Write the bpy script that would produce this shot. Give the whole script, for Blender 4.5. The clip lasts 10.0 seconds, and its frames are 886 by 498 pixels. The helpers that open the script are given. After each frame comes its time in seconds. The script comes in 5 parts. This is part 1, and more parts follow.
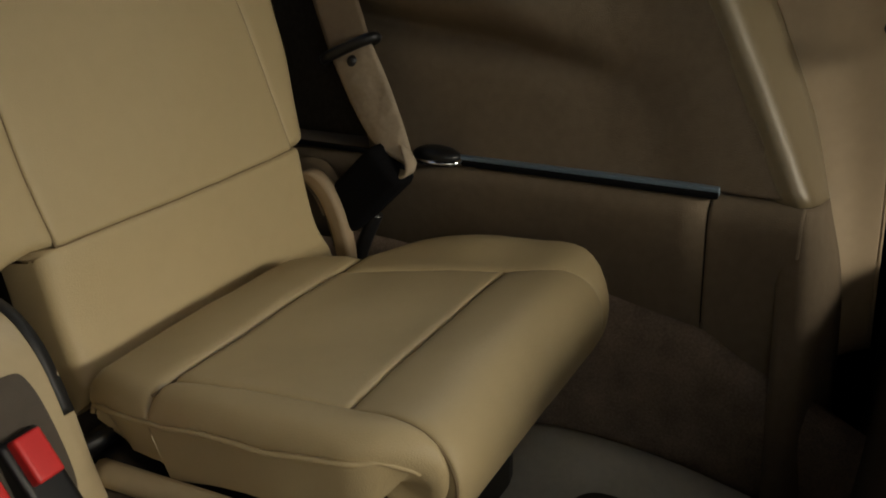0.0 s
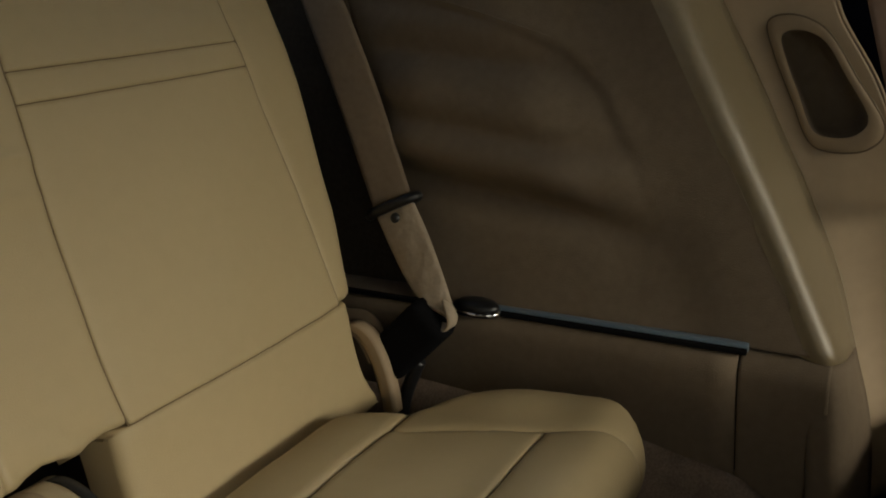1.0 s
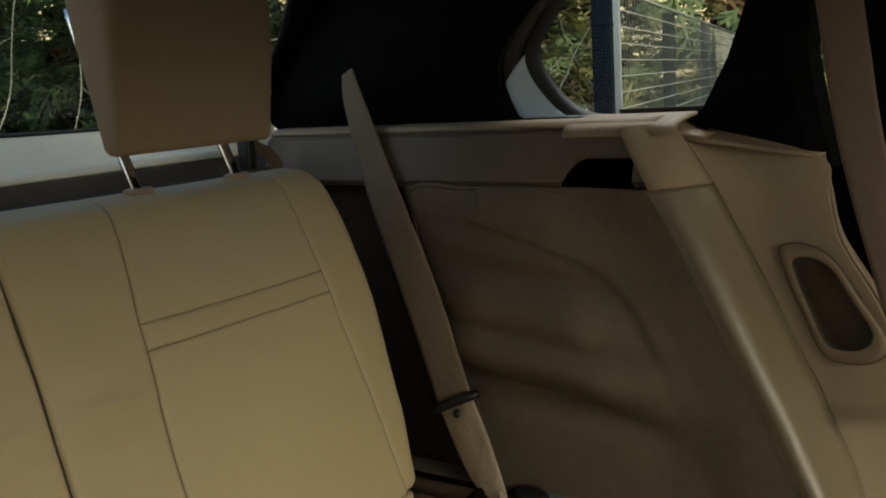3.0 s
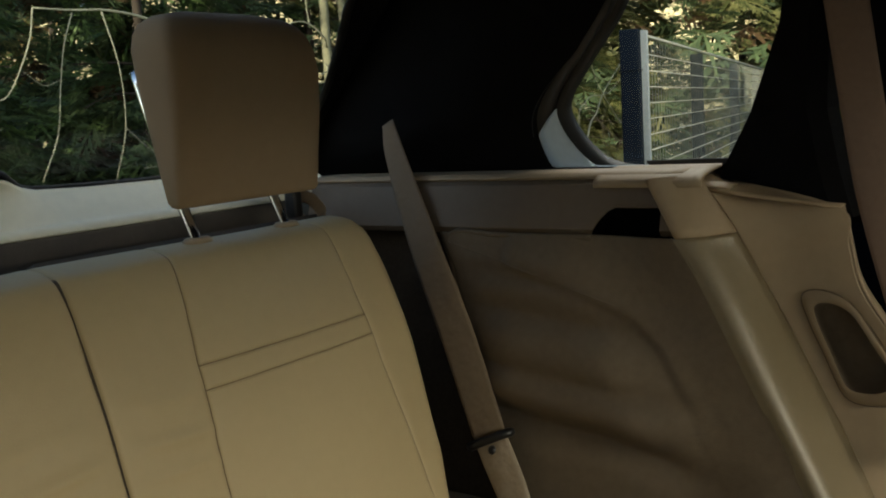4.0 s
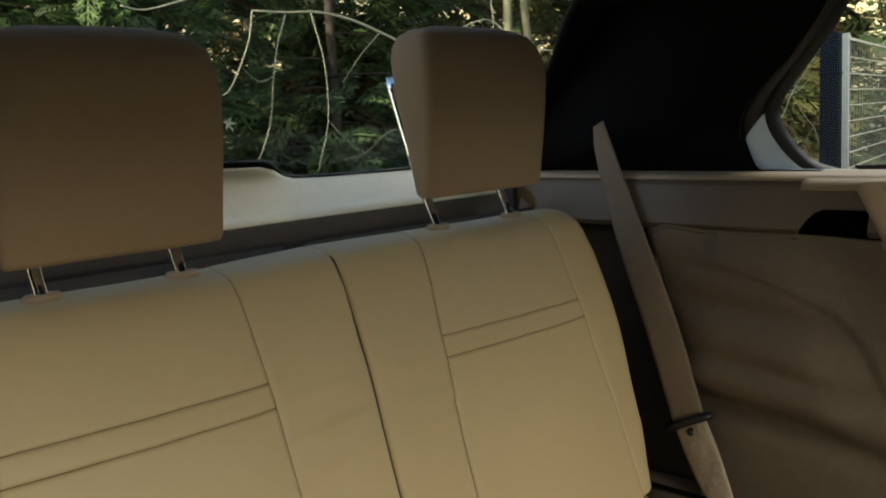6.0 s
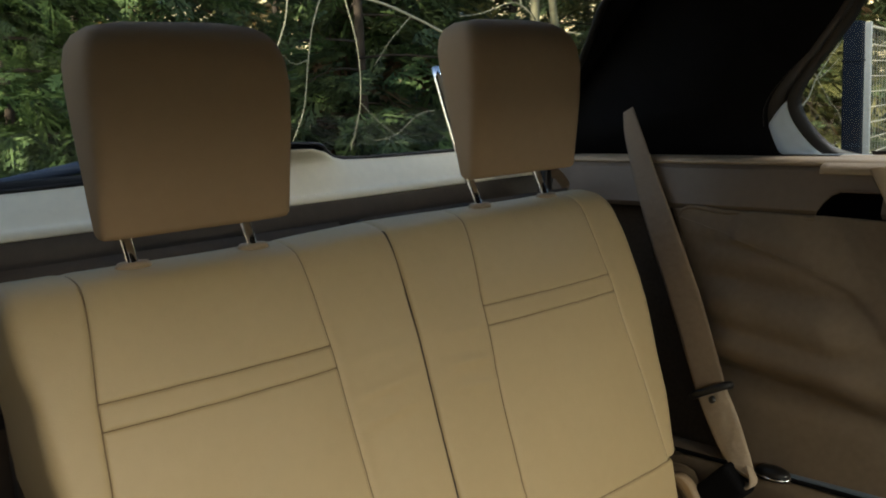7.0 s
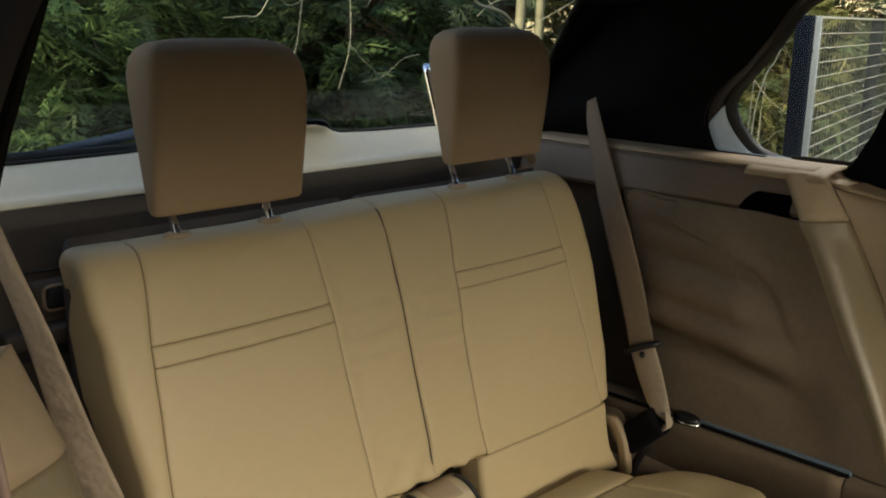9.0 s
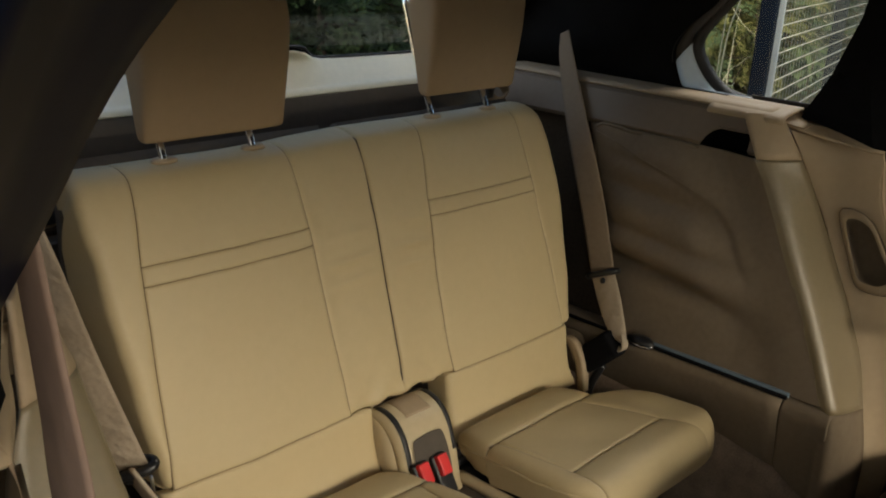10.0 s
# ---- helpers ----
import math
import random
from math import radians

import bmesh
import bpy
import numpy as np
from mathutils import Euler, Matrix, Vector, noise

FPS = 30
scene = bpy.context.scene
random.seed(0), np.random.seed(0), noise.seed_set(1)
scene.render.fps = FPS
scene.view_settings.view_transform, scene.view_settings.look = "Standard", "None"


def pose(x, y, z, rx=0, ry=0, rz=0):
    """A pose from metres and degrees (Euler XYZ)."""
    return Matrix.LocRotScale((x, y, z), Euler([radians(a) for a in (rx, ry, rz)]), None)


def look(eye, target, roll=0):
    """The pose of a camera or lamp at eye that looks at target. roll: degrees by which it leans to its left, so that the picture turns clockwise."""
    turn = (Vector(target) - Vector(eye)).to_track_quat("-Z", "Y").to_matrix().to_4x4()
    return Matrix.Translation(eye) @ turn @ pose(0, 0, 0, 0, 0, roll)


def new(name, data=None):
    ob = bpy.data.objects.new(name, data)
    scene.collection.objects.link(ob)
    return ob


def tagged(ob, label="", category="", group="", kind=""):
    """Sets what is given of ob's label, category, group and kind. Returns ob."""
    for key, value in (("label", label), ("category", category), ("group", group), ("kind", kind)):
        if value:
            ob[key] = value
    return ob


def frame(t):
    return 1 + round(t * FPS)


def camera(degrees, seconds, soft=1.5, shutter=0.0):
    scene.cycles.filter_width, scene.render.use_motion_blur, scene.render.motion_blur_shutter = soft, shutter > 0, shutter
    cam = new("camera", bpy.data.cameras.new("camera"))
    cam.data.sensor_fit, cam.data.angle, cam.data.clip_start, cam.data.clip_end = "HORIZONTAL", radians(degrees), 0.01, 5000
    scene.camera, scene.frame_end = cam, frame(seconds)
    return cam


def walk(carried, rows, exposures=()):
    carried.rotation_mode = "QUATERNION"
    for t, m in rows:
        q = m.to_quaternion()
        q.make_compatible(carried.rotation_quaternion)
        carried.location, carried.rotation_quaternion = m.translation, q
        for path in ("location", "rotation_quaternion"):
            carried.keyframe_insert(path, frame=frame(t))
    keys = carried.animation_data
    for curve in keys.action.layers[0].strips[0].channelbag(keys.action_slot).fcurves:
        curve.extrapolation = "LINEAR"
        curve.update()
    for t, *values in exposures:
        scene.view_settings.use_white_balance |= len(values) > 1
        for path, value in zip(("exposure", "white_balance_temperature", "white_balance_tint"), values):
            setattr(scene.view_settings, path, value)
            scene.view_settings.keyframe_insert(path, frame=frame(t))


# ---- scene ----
cam = camera(50.6, 10.0, soft=2.0)
PATH = [
    (0, (-0.331, 0.3, 1.255), (1.32, 1.157, 0.521), -0.8),
    (0.5, (-0.341, 0.307, 1.293), (1.32, 1.197, 0.624), -1.3),
    (1, (-0.353, 0.298, 1.352), (1.313, 1.232, 0.761), -2.2),
    (1.5, (-0.374, 0.281, 1.389), (1.297, 1.267, 0.903), -3.0),
    (2, (-0.394, 0.244, 1.425), (1.256, 1.296, 1.01), -3.7),
    (2.5, (-0.415, 0.222, 1.463), (1.223, 1.305, 1.084), -3.6),
    (4, (-0.495, 0.18, 1.519), (1.114, 1.335, 1.239), -3.7),
    (4.5, (-0.519, 0.172, 1.527), (1.037, 1.399, 1.254), -3.9),
    (5, (-0.559, 0.165, 1.53), (0.941, 1.459, 1.256), -3.8),
    (5.5, (-0.599, 0.16, 1.533), (0.841, 1.521, 1.263), -3.5),
    (6, (-0.636, 0.158, 1.534), (0.75, 1.573, 1.261), -2.9),
    (7.5, (-0.767, 0.066, 1.564), (0.574, 1.508, 1.216), -2.1),
    (8, (-0.81, 0.02, 1.6), (0.534, 1.448, 1.205), -0.9),
    (8.5, (-0.852, -0.021, 1.633), (0.504, 1.384, 1.202), 0.1),
    (9, (-0.882, -0.048, 1.665), (0.482, 1.334, 1.185), 0.9),
    (9.5, (-0.909, -0.065, 1.689), (0.459, 1.28, 1.124), 2.0),
    (10, (-0.931, -0.088, 1.708), (0.445, 1.206, 1.051), 3.0),
]
walk(cam, [(t, look(eye, target, roll)) for t, eye, target, roll in PATH], exposures=[(0.0, 0.41, 6500, 10), (1.0, 0.40, 6480, 9), (2.0, 0.37, 6430, 6), (2.5, 0.42, 6430, 6), (4.0, 0.60, 6430, 5), (5.0, 0.72, 6430, 5), (6.0, 0.84, 6460, 8), (7.5, 0.88, 6520, 10), (8.5, 0.89, 6560, 10), (9.5, 0.92, 6640, 12), (10.0, 0.90, 6620, 11)])

# ---- light ----
world = bpy.data.worlds.new("sky")
scene.world = world
world.use_nodes = True
wn = world.node_tree
sky = wn.nodes.new("ShaderNodeTexSky")
sky.sky_type = "NISHITA"
sky.sun_disc = False
sky.sun_elevation = radians(20)
sky.sun_rotation = radians(-90)
wn.nodes["Background"].inputs["Strength"].default_value = 0.15
wn.links.new(sky.outputs["Color"], wn.nodes["Background"].inputs["Color"])

sun = new("sun", bpy.data.lights.new("sun", "SUN"))
sun.data.energy = 5.0
sun.data.angle = radians(1.0)
sun.data.color = (1.0, 0.88, 0.68)
sun.matrix_world = look((-10, 0, 4.14), (0, 0, 0.5))

# area lamp added outside the open rear door to brighten the far lower trim
door_light = new("door_fill", bpy.data.lights.new("door_fill", "AREA"))
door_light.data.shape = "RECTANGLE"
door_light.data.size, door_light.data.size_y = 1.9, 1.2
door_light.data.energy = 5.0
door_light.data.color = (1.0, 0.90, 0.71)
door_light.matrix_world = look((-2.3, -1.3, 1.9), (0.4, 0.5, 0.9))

# area lamp added ahead of the open door to light near belts and trim
opening_light = new("opening_fill", bpy.data.lights.new("opening_fill", "AREA"))
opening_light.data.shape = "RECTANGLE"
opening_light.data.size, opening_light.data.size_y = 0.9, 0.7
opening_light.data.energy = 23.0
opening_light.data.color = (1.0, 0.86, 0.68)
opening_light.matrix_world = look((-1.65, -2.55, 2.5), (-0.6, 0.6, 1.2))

# area lamp added out of view to brighten the ledge inside the quarter window
quarter_light = new("quarter_fill", bpy.data.lights.new("quarter_fill", "AREA"))
quarter_light.data.shape = "RECTANGLE"
quarter_light.data.size, quarter_light.data.size_y = 0.6, 0.5
quarter_light.data.energy = 6.0
quarter_light.data.color = (0.98, 0.96, 0.88)
quarter_light.matrix_world = look((1.25, 0.62, 2.25), (0.63, 0.68, 1.43))

# daylight of the open sky ahead of the car, falling in through the windscreen
screen_light = new("screen_daylight", bpy.data.lights.new("screen_daylight", "AREA"))
screen_light.data.shape = "RECTANGLE"
screen_light.data.size, screen_light.data.size_y = 1.6, 0.9
screen_light.data.energy = 110.0
screen_light.data.color = (1.0, 0.90, 0.69)
screen_light.matrix_world = look((0.0, -3.1, 2.3), (0.0, 0.9, 1.2))


# ---- materials ----
def material(name, color, rough=0.6, metal=0.0, vary=0.15, scale=8.0, bump=0.0, bump_scale=300.0, second=None, spec=0.5):
    """A surface with two scales of colour variation and a fine relief."""
    m = bpy.data.materials.new(name)
    m.use_nodes = True
    nt = m.node_tree
    b = nt.nodes["Principled BSDF"]
    b.inputs["Roughness"].default_value = rough
    b.inputs["Metallic"].default_value = metal
    b.inputs["Specular IOR Level"].default_value = spec
    tc = nt.nodes.new("ShaderNodeTexCoord")
    n1 = nt.nodes.new("ShaderNodeTexNoise")
    n1.inputs["Scale"].default_value = scale
    n1.inputs["Detail"].default_value = 5
    nt.links.new(tc.outputs["Object"], n1.inputs["Vector"])
    n2 = nt.nodes.new("ShaderNodeTexNoise")
    n2.inputs["Scale"].default_value = scale * 14
    n2.inputs["Detail"].default_value = 3
    nt.links.new(tc.outputs["Object"], n2.inputs["Vector"])
    add = nt.nodes.new("ShaderNodeMath")
    add.operation = "ADD"
    nt.links.new(n1.outputs["Fac"], add.inputs[0])
    nt.links.new(n2.outputs["Fac"], add.inputs[1])
    half = nt.nodes.new("ShaderNodeMath")
    half.operation = "MULTIPLY"
    half.inputs[1].default_value = 0.5
    nt.links.new(add.outputs[0], half.inputs[0])
    ramp = nt.nodes.new("ShaderNodeValToRGB")
    lo = [c * (1 - vary) for c in color]
    hi = [min(1, c * (1 + vary)) for c in (second or color)]
    ramp.color_ramp.elements[0].position, ramp.color_ramp.elements[1].position = 0.35, 0.65
    ramp.color_ramp.elements[0].color = (*lo, 1)
    ramp.color_ramp.elements[1].color = (*hi, 1)
    nt.links.new(half.outputs[0], ramp.inputs["Fac"])
    nt.links.new(ramp.outputs["Color"], b.inputs["Base Color"])
    if bump:
        n3 = nt.nodes.new("ShaderNodeTexNoise")
        n3.inputs["Scale"].default_value = bump_scale
        n3.inputs["Detail"].default_value = 3
        nt.links.new(tc.outputs["Object"], n3.inputs["Vector"])
        bp = nt.nodes.new("ShaderNodeBump")
        bp.inputs["Strength"].default_value = bump
        bp.inputs["Distance"].default_value = 0.001
        nt.links.new(n3.outputs["Fac"], bp.inputs["Height"])
        nt.links.new(bp.outputs["Normal"], b.inputs["Normal"])
    return m


LEATHER = material("beige_leather", (0.482, 0.381, 0.217), rough=0.5, vary=0.025, scale=5, bump=0.35, bump_scale=900)
# seat leather darkened to stand for the roof's shade on the headrests
HEADREST = material("shaded_headrest_leather", (0.335, 0.238, 0.148), spec=0.2, rough=0.85, vary=0.03, scale=5, bump=0.35, bump_scale=900)
SEAM = material("seam_thread", (0.20, 0.146, 0.082), rough=0.8, vary=0.1)
TRIM = material("beige_trim_plastic", (0.36, 0.272, 0.178), rough=0.55, spec=0.3, vary=0.05, scale=6, bump=0.25, bump_scale=1400)
PLASTIC = material("sand_plastic", (0.46, 0.37, 0.23), rough=0.4, vary=0.05, scale=6, bump=0.15, bump_scale=1200)
RIDGEMAT = material("taupe_trim", (0.200, 0.156, 0.092), rough=0.38, spec=0.85, vary=0.08, scale=9, bump=0.4, bump_scale=900)
VELOUR = material("taupe_velour", (0.160, 0.122, 0.084), rough=0.8, vary=0.09, scale=7, bump=0.6, bump_scale=700, spec=0.3)
CARPET = material("brown_carpet", (0.22, 0.168, 0.130), rough=1.0, vary=0.3, scale=30, bump=1.0, bump_scale=500, spec=0.1)
# trim plastic darkened for the upper trim, which faces away from the light
SHADETRIM = material("shaded_trim_plastic", (0.150, 0.112, 0.078), rough=0.5, spec=0.3, vary=0.06, scale=6, bump=0.25, bump_scale=1400)
SLATE = material("slate_blue_plastic", (0.05, 0.065, 0.09), rough=0.5, vary=0.1, scale=8, bump=0.2, bump_scale=900)
TAILTRIM = material("light_tailgate_trim", (0.86, 0.79, 0.60), rough=0.5, vary=0.04, scale=5, bump=0.2, bump_scale=1200)
# brown trim with the shade it sits in put into its colour
DARKTRIM = material("shaded_brown_trim", (0.068, 0.054, 0.041), rough=0.7, vary=0.12, scale=6, bump=0.3, bump_scale=900)
# brown lining tone darkened for the shadow behind the belt
FELT = material("shaded_brown_felt", (0.048, 0.037, 0.027), rough=1.0, vary=0.2, scale=12, bump=0.6, bump_scale=700, spec=0.1)
BLACK = material("anthracite_lining", (0.007, 0.007, 0.008), rough=1.0, vary=0.2, scale=20, bump=0.4, bump_scale=900, spec=0.05)
# one surround in two tones: pale where it is lit, dark where shaded
REVEAL = material("lit_window_surround", (0.52, 0.63, 0.74), rough=0.4, vary=0.05, scale=6, bump=0.1)
SURROUND = material("shaded_window_surround", (0.014, 0.013, 0.013), rough=0.45, vary=0.1, scale=9, bump=0.2, bump_scale=900)
RUBBER = material("black_rubber", (0.012, 0.012, 0.012), rough=0.55, vary=0.1)
BLACKPLASTIC = material("black_plastic", (0.009, 0.009, 0.010), rough=0.38, vary=0.1, scale=10)
CHROME = material("chrome", (0.97, 0.97, 0.98), rough=0.15, metal=1.0, vary=0.02)
STEEL = material("dull_steel", (0.45, 0.48, 0.52), rough=0.3, metal=1.0, vary=0.05)
RED = material("red_plastic", (0.62, 0.03, 0.03), rough=0.4, vary=0.05)
# belt webbing darkened for the dimmer light on the far side
BELT = material("shaded_beige_webbing", (0.200, 0.150, 0.105), rough=0.75, vary=0.06, scale=12, bump=0.15, bump_scale=2500, spec=0.25)
BELTROSE = material("rosy_webbing", (0.21, 0.145, 0.113), rough=0.7, vary=0.05, scale=12, bump=0.1, bump_scale=2500, spec=0.25)
# paler copy of the belt webbing, standing for the light on it
BELTPALE = material("lit_webbing", (0.36, 0.29, 0.215), rough=0.7, vary=0.08, scale=20, bump=0.2, bump_scale=2500, spec=0.25)
BLUETAG = material("pale_blue_plastic", (0.30, 0.42, 0.55), rough=0.5, vary=0.05)
GREYFRAME = material("grey_beige_plastic", (0.62, 0.57, 0.47), rough=0.6, vary=0.06, scale=8, bump=0.2, bump_scale=900)
RAILGREY = material("blue_grey_rail", (0.13, 0.18, 0.23), rough=0.3, vary=0.1, scale=20)
PAINT = material("dark_blue_paint", (0.003, 0.005, 0.014), rough=0.55, vary=0.1, spec=0.08)
GROUND = material("leaf_litter", (0.07, 0.06, 0.035), rough=1.0, vary=0.5, scale=3, bump=1.0, bump_scale=40, second=(0.10, 0.10, 0.045))
BARK = material("grey_brown_bark", (0.045, 0.035, 0.026), rough=1.0, vary=0.4, scale=12, bump=1.0, bump_scale=60)
PALEBARK = material("pale_bark", (0.17, 0.165, 0.10), rough=0.9, vary=0.25, scale=14, bump=0.6, bump_scale=90)
TWIG = material("pale_twig", (0.27, 0.27, 0.19), rough=0.9, vary=0.2, scale=25)
FENCEPAINT = material("blue_grey_fence_paint", (0.004, 0.007, 0.013), rough=0.8, vary=0.15, scale=6, spec=0.06)
WIRE = material("galvanised_wire", (0.52, 0.51, 0.42), rough=0.6, metal=0.0, vary=0.1)


def wrinkle(m, scale, depth):
    """A second, wider relief under the grain."""
    nt = m.node_tree
    fine = [n for n in nt.nodes if n.type == "BUMP"][0]
    tc = [n for n in nt.nodes if n.type == "TEX_COORD"][0]
    n = nt.nodes.new("ShaderNodeTexNoise")
    n.inputs["Scale"].default_value = scale
    n.inputs["Detail"].default_value = 2
    nt.links.new(tc.outputs["Object"], n.inputs["Vector"])
    b = nt.nodes.new("ShaderNodeBump")
    b.inputs["Strength"].default_value = 1.0
    b.inputs["Distance"].default_value = depth
    nt.links.new(n.outputs["Fac"], b.inputs["Height"])
    nt.links.new(b.outputs["Normal"], fine.inputs["Normal"])


wrinkle(LEATHER, 11, 0.0032)
wrinkle(HEADREST, 10, 0.002)
wrinkle(VELOUR, 13, 0.005)
wrinkle(BELT, 30, 0.004)
wrinkle(BELTPALE, 45, 0.006)
wrinkle(BELTROSE, 25, 0.004)


def leaf_material(name, a, b, thin=0.25):
    m = bpy.data.materials.new(name)
    m.use_nodes = True
    nt = m.node_tree
    p = nt.nodes["Principled BSDF"]
    p.inputs["Roughness"].default_value = 0.55
    p.inputs["Specular IOR Level"].default_value = 0.3
    g = nt.nodes.new("ShaderNodeNewGeometry")
    ramp = nt.nodes.new("ShaderNodeValToRGB")
    ramp.color_ramp.elements[0].color = (*a, 1)
    ramp.color_ramp.elements[1].color = (*b, 1)
    nt.links.new(g.outputs["Random Per Island"], ramp.inputs["Fac"])
    nt.links.new(ramp.outputs["Color"], p.inputs["Base Color"])
    tr = nt.nodes.new("ShaderNodeBsdfTranslucent")
    nt.links.new(ramp.outputs["Color"], tr.inputs["Color"])
    mix = nt.nodes.new("ShaderNodeMixShader")
    mix.inputs["Fac"].default_value = thin
    nt.links.new(p.outputs[0], mix.inputs[1])
    nt.links.new(tr.outputs[0], mix.inputs[2])
    nt.links.new(mix.outputs[0], nt.nodes["Material Output"].inputs["Surface"])
    return m


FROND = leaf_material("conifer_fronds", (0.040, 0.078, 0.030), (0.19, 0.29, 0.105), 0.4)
# darker copy of the fronds, standing for foliage in shade
FRONDDARK = leaf_material("shaded_conifer_fronds", (0.030, 0.050, 0.027), (0.12, 0.17, 0.075), 0.3)
FRONDOLIVE = leaf_material("olive_foliage", (0.05, 0.065, 0.02), (0.21, 0.21, 0.08), 0.35)
# yellow stands for warm light seen through gaps in the conifers
YELLOWLEAF = leaf_material("warm_glint_leaves", (0.24, 0.16, 0.05), (0.60, 0.45, 0.18), 0.4)
DEADLEAF = leaf_material("rust_brown_dead_fronds", (0.06, 0.04, 0.022), (0.19, 0.12, 0.06), 0.3)

GLASS = bpy.data.materials.new("window_glass")
GLASS.use_nodes = True
gn = GLASS.node_tree
gl = gn.nodes.new("ShaderNodeBsdfGlossy")
gl.inputs["Roughness"].default_value = 0.02
tp = gn.nodes.new("ShaderNodeBsdfTransparent")
tp.inputs["Color"].default_value = (0.95, 0.97, 0.95, 1)
fr = gn.nodes.new("ShaderNodeFresnel")
fr.inputs["IOR"].default_value = 1.35
mx = gn.nodes.new("ShaderNodeMixShader")
gn.links.new(fr.outputs[0], mx.inputs["Fac"])
gn.links.new(tp.outputs[0], mx.inputs[1])
gn.links.new(gl.outputs[0], mx.inputs[2])
gn.links.new(mx.outputs[0], gn.nodes["Material Output"].inputs["Surface"])


# ---- building helpers ----
def thing(name, base, label="", category="", group="", kind=""):
    ob = new(name)
    ob.location = base
    ob.empty_display_size = 0.05
    return tagged(ob, label, category, group, kind)


def part(name, bm, mat, parent=None, label="", smooth=True):
    me = bpy.data.meshes.new(name)
    bmesh.ops.recalc_face_normals(bm, faces=bm.faces)
    bm.to_mesh(me)
    bm.free()
    me.materials.append(mat)
    if smooth:
        me.shade_smooth()
    ob = new(name, me)
    if parent:
        ob.parent = parent
        top = parent
        off = Vector((0, 0, 0))
        while top:
            off += top.location
            top = top.parent
        ob.matrix_parent_inverse = Matrix.Translation(-off)
    if label:
        ob["label"] = label
    return ob


def samples(length, ra, rb, n):
    """Distances along a length, close together near both rounded ends."""
    out = {0.0, length}
    for f in (0.06, 0.2, 0.42, 0.7, 1.0):
        if ra * f < length * 0.5:
            out.add(ra * f)
        if rb * f < length * 0.5:
            out.add(length - rb * f)
    for i in range(1, n):
        d = length * i / n
        if d > ra * 1.05 and d < length - rb * 1.05:
            out.add(d)
    return sorted(out)


def drop(d, r):
    if r <= 0 or d >= r:
        return 0.0
    return r - math.sqrt(max(0.0, r * r - (r - d) ** 2))


def patch(surf, xl, xr, v0, v1, radii, skirts, n, side=1, flip=1, gap=0.0005, tuck=0.0, shallow=None, press=(1, 1, 1, 1)):
    """A padded panel over surf(x, v), between the lines xl(v) and xr(v), with rounded borders that turn in."""
    bm = bmesh.new()
    v0, v1 = v0 + gap, v1 - gap
    vm = (v0 + v1) / 2
    us = samples(xr(vm) - xl(vm), radii[0], radii[1], n[0])
    w = us[-1]
    vs = samples(v1 - v0, radii[2], radii[3], n[1])
    grid, norms = [], []
    e = 0.002
    for dv in vs:
        v = v0 + dv
        a, b = xl(v) + gap, xr(v) - gap
        row, nrow = [], []
        for du in us:
            f = du / w
            x = a + (b - a) * f
            p = surf(x, v)
            t1, t2 = surf(x + e, v) - p, surf(x, v + e) - p
            nn = t1.cross(t2).normalized() * flip
            dl, dr = (b - a) * f, (b - a) * (1 - f)
            sink = drop(dl, radii[0]) * press[0] + drop(dr, radii[1]) * press[1] + drop(dv, radii[2]) * press[2] + drop(v1 - v, radii[3]) * press[3]
            q = p - nn * min(sink, max(radii))
            row.append(q)
            nrow.append(nn)
        grid.append(row)
        norms.append(nrow)
    verts = [[bm.verts.new((p.x * side, p.y, p.z)) for p in row] for row in grid]
    R, C = len(vs), len(us)
    for i in range(R - 1):
        for j in range(C - 1):
            bm.faces.new((verts[i][j], verts[i][j + 1], verts[i + 1][j + 1], verts[i + 1][j]))
    ring = [(0, j) for j in range(C)] + [(i, C - 1) for i in range(1, R)] + [(R - 1, j) for j in range(C - 2, -1, -1)] + [(i, 0) for i in range(R - 2, 0, -1)]
    low = []
    for i, j in ring:
        s = 0
        if j == 0:
            s = max(s, skirts[0])
        if j == C - 1:
            s = max(s, skirts[1])
        if i == 0:
            s = max(s, skirts[2])
        if i == R - 1:
            s = max(s, skirts[3])
        if shallow:
            s *= shallow(v0 + vs[i])
        nn = norms[i][j]
        if s > 0.03:
            x, v, h = grid[i][j].x, v0 + vs[i], 0.03
            nn = ((surf(x + h, v) - surf(x - h, v)).cross(surf(x, v + h) - surf(x, max(0.0, v - h)))).normalized() * flip
        p = grid[i][j] - nn * s
        if s > 0.03 and j in (0, C - 1):
            p.x += tuck if j == 0 else -tuck
        low.append(bm.verts.new((p.x * side, p.y, p.z)))
    k = len(ring)
    for a in range(k):
        i, j = ring[a]
        i2, j2 = ring[(a + 1) % k]
        bm.faces.new((verts[i][j], verts[i2][j2], low[(a + 1) % k], low[a]))
    return bm


def curve_points(points, n):
    """A smooth line through the points, n steps in all."""
    pts = [Vector(p) for p in points]
    ext = [2 * pts[0] - pts[1]] + pts + [2 * pts[-1] - pts[-2]]
    out = []
    for k in range(n + 1):
        s = k / n * (len(pts) - 1)
        i = min(int(s), len(pts) - 2)
        t = s - i
        a, b, c, d = ext[i:i + 4]
        out.append(0.5 * (2 * b + (c - a) * t + (2 * a - 5 * b + 4 * c - d) * t * t + (3 * b - a - 3 * c + d) * t ** 3))
    return out


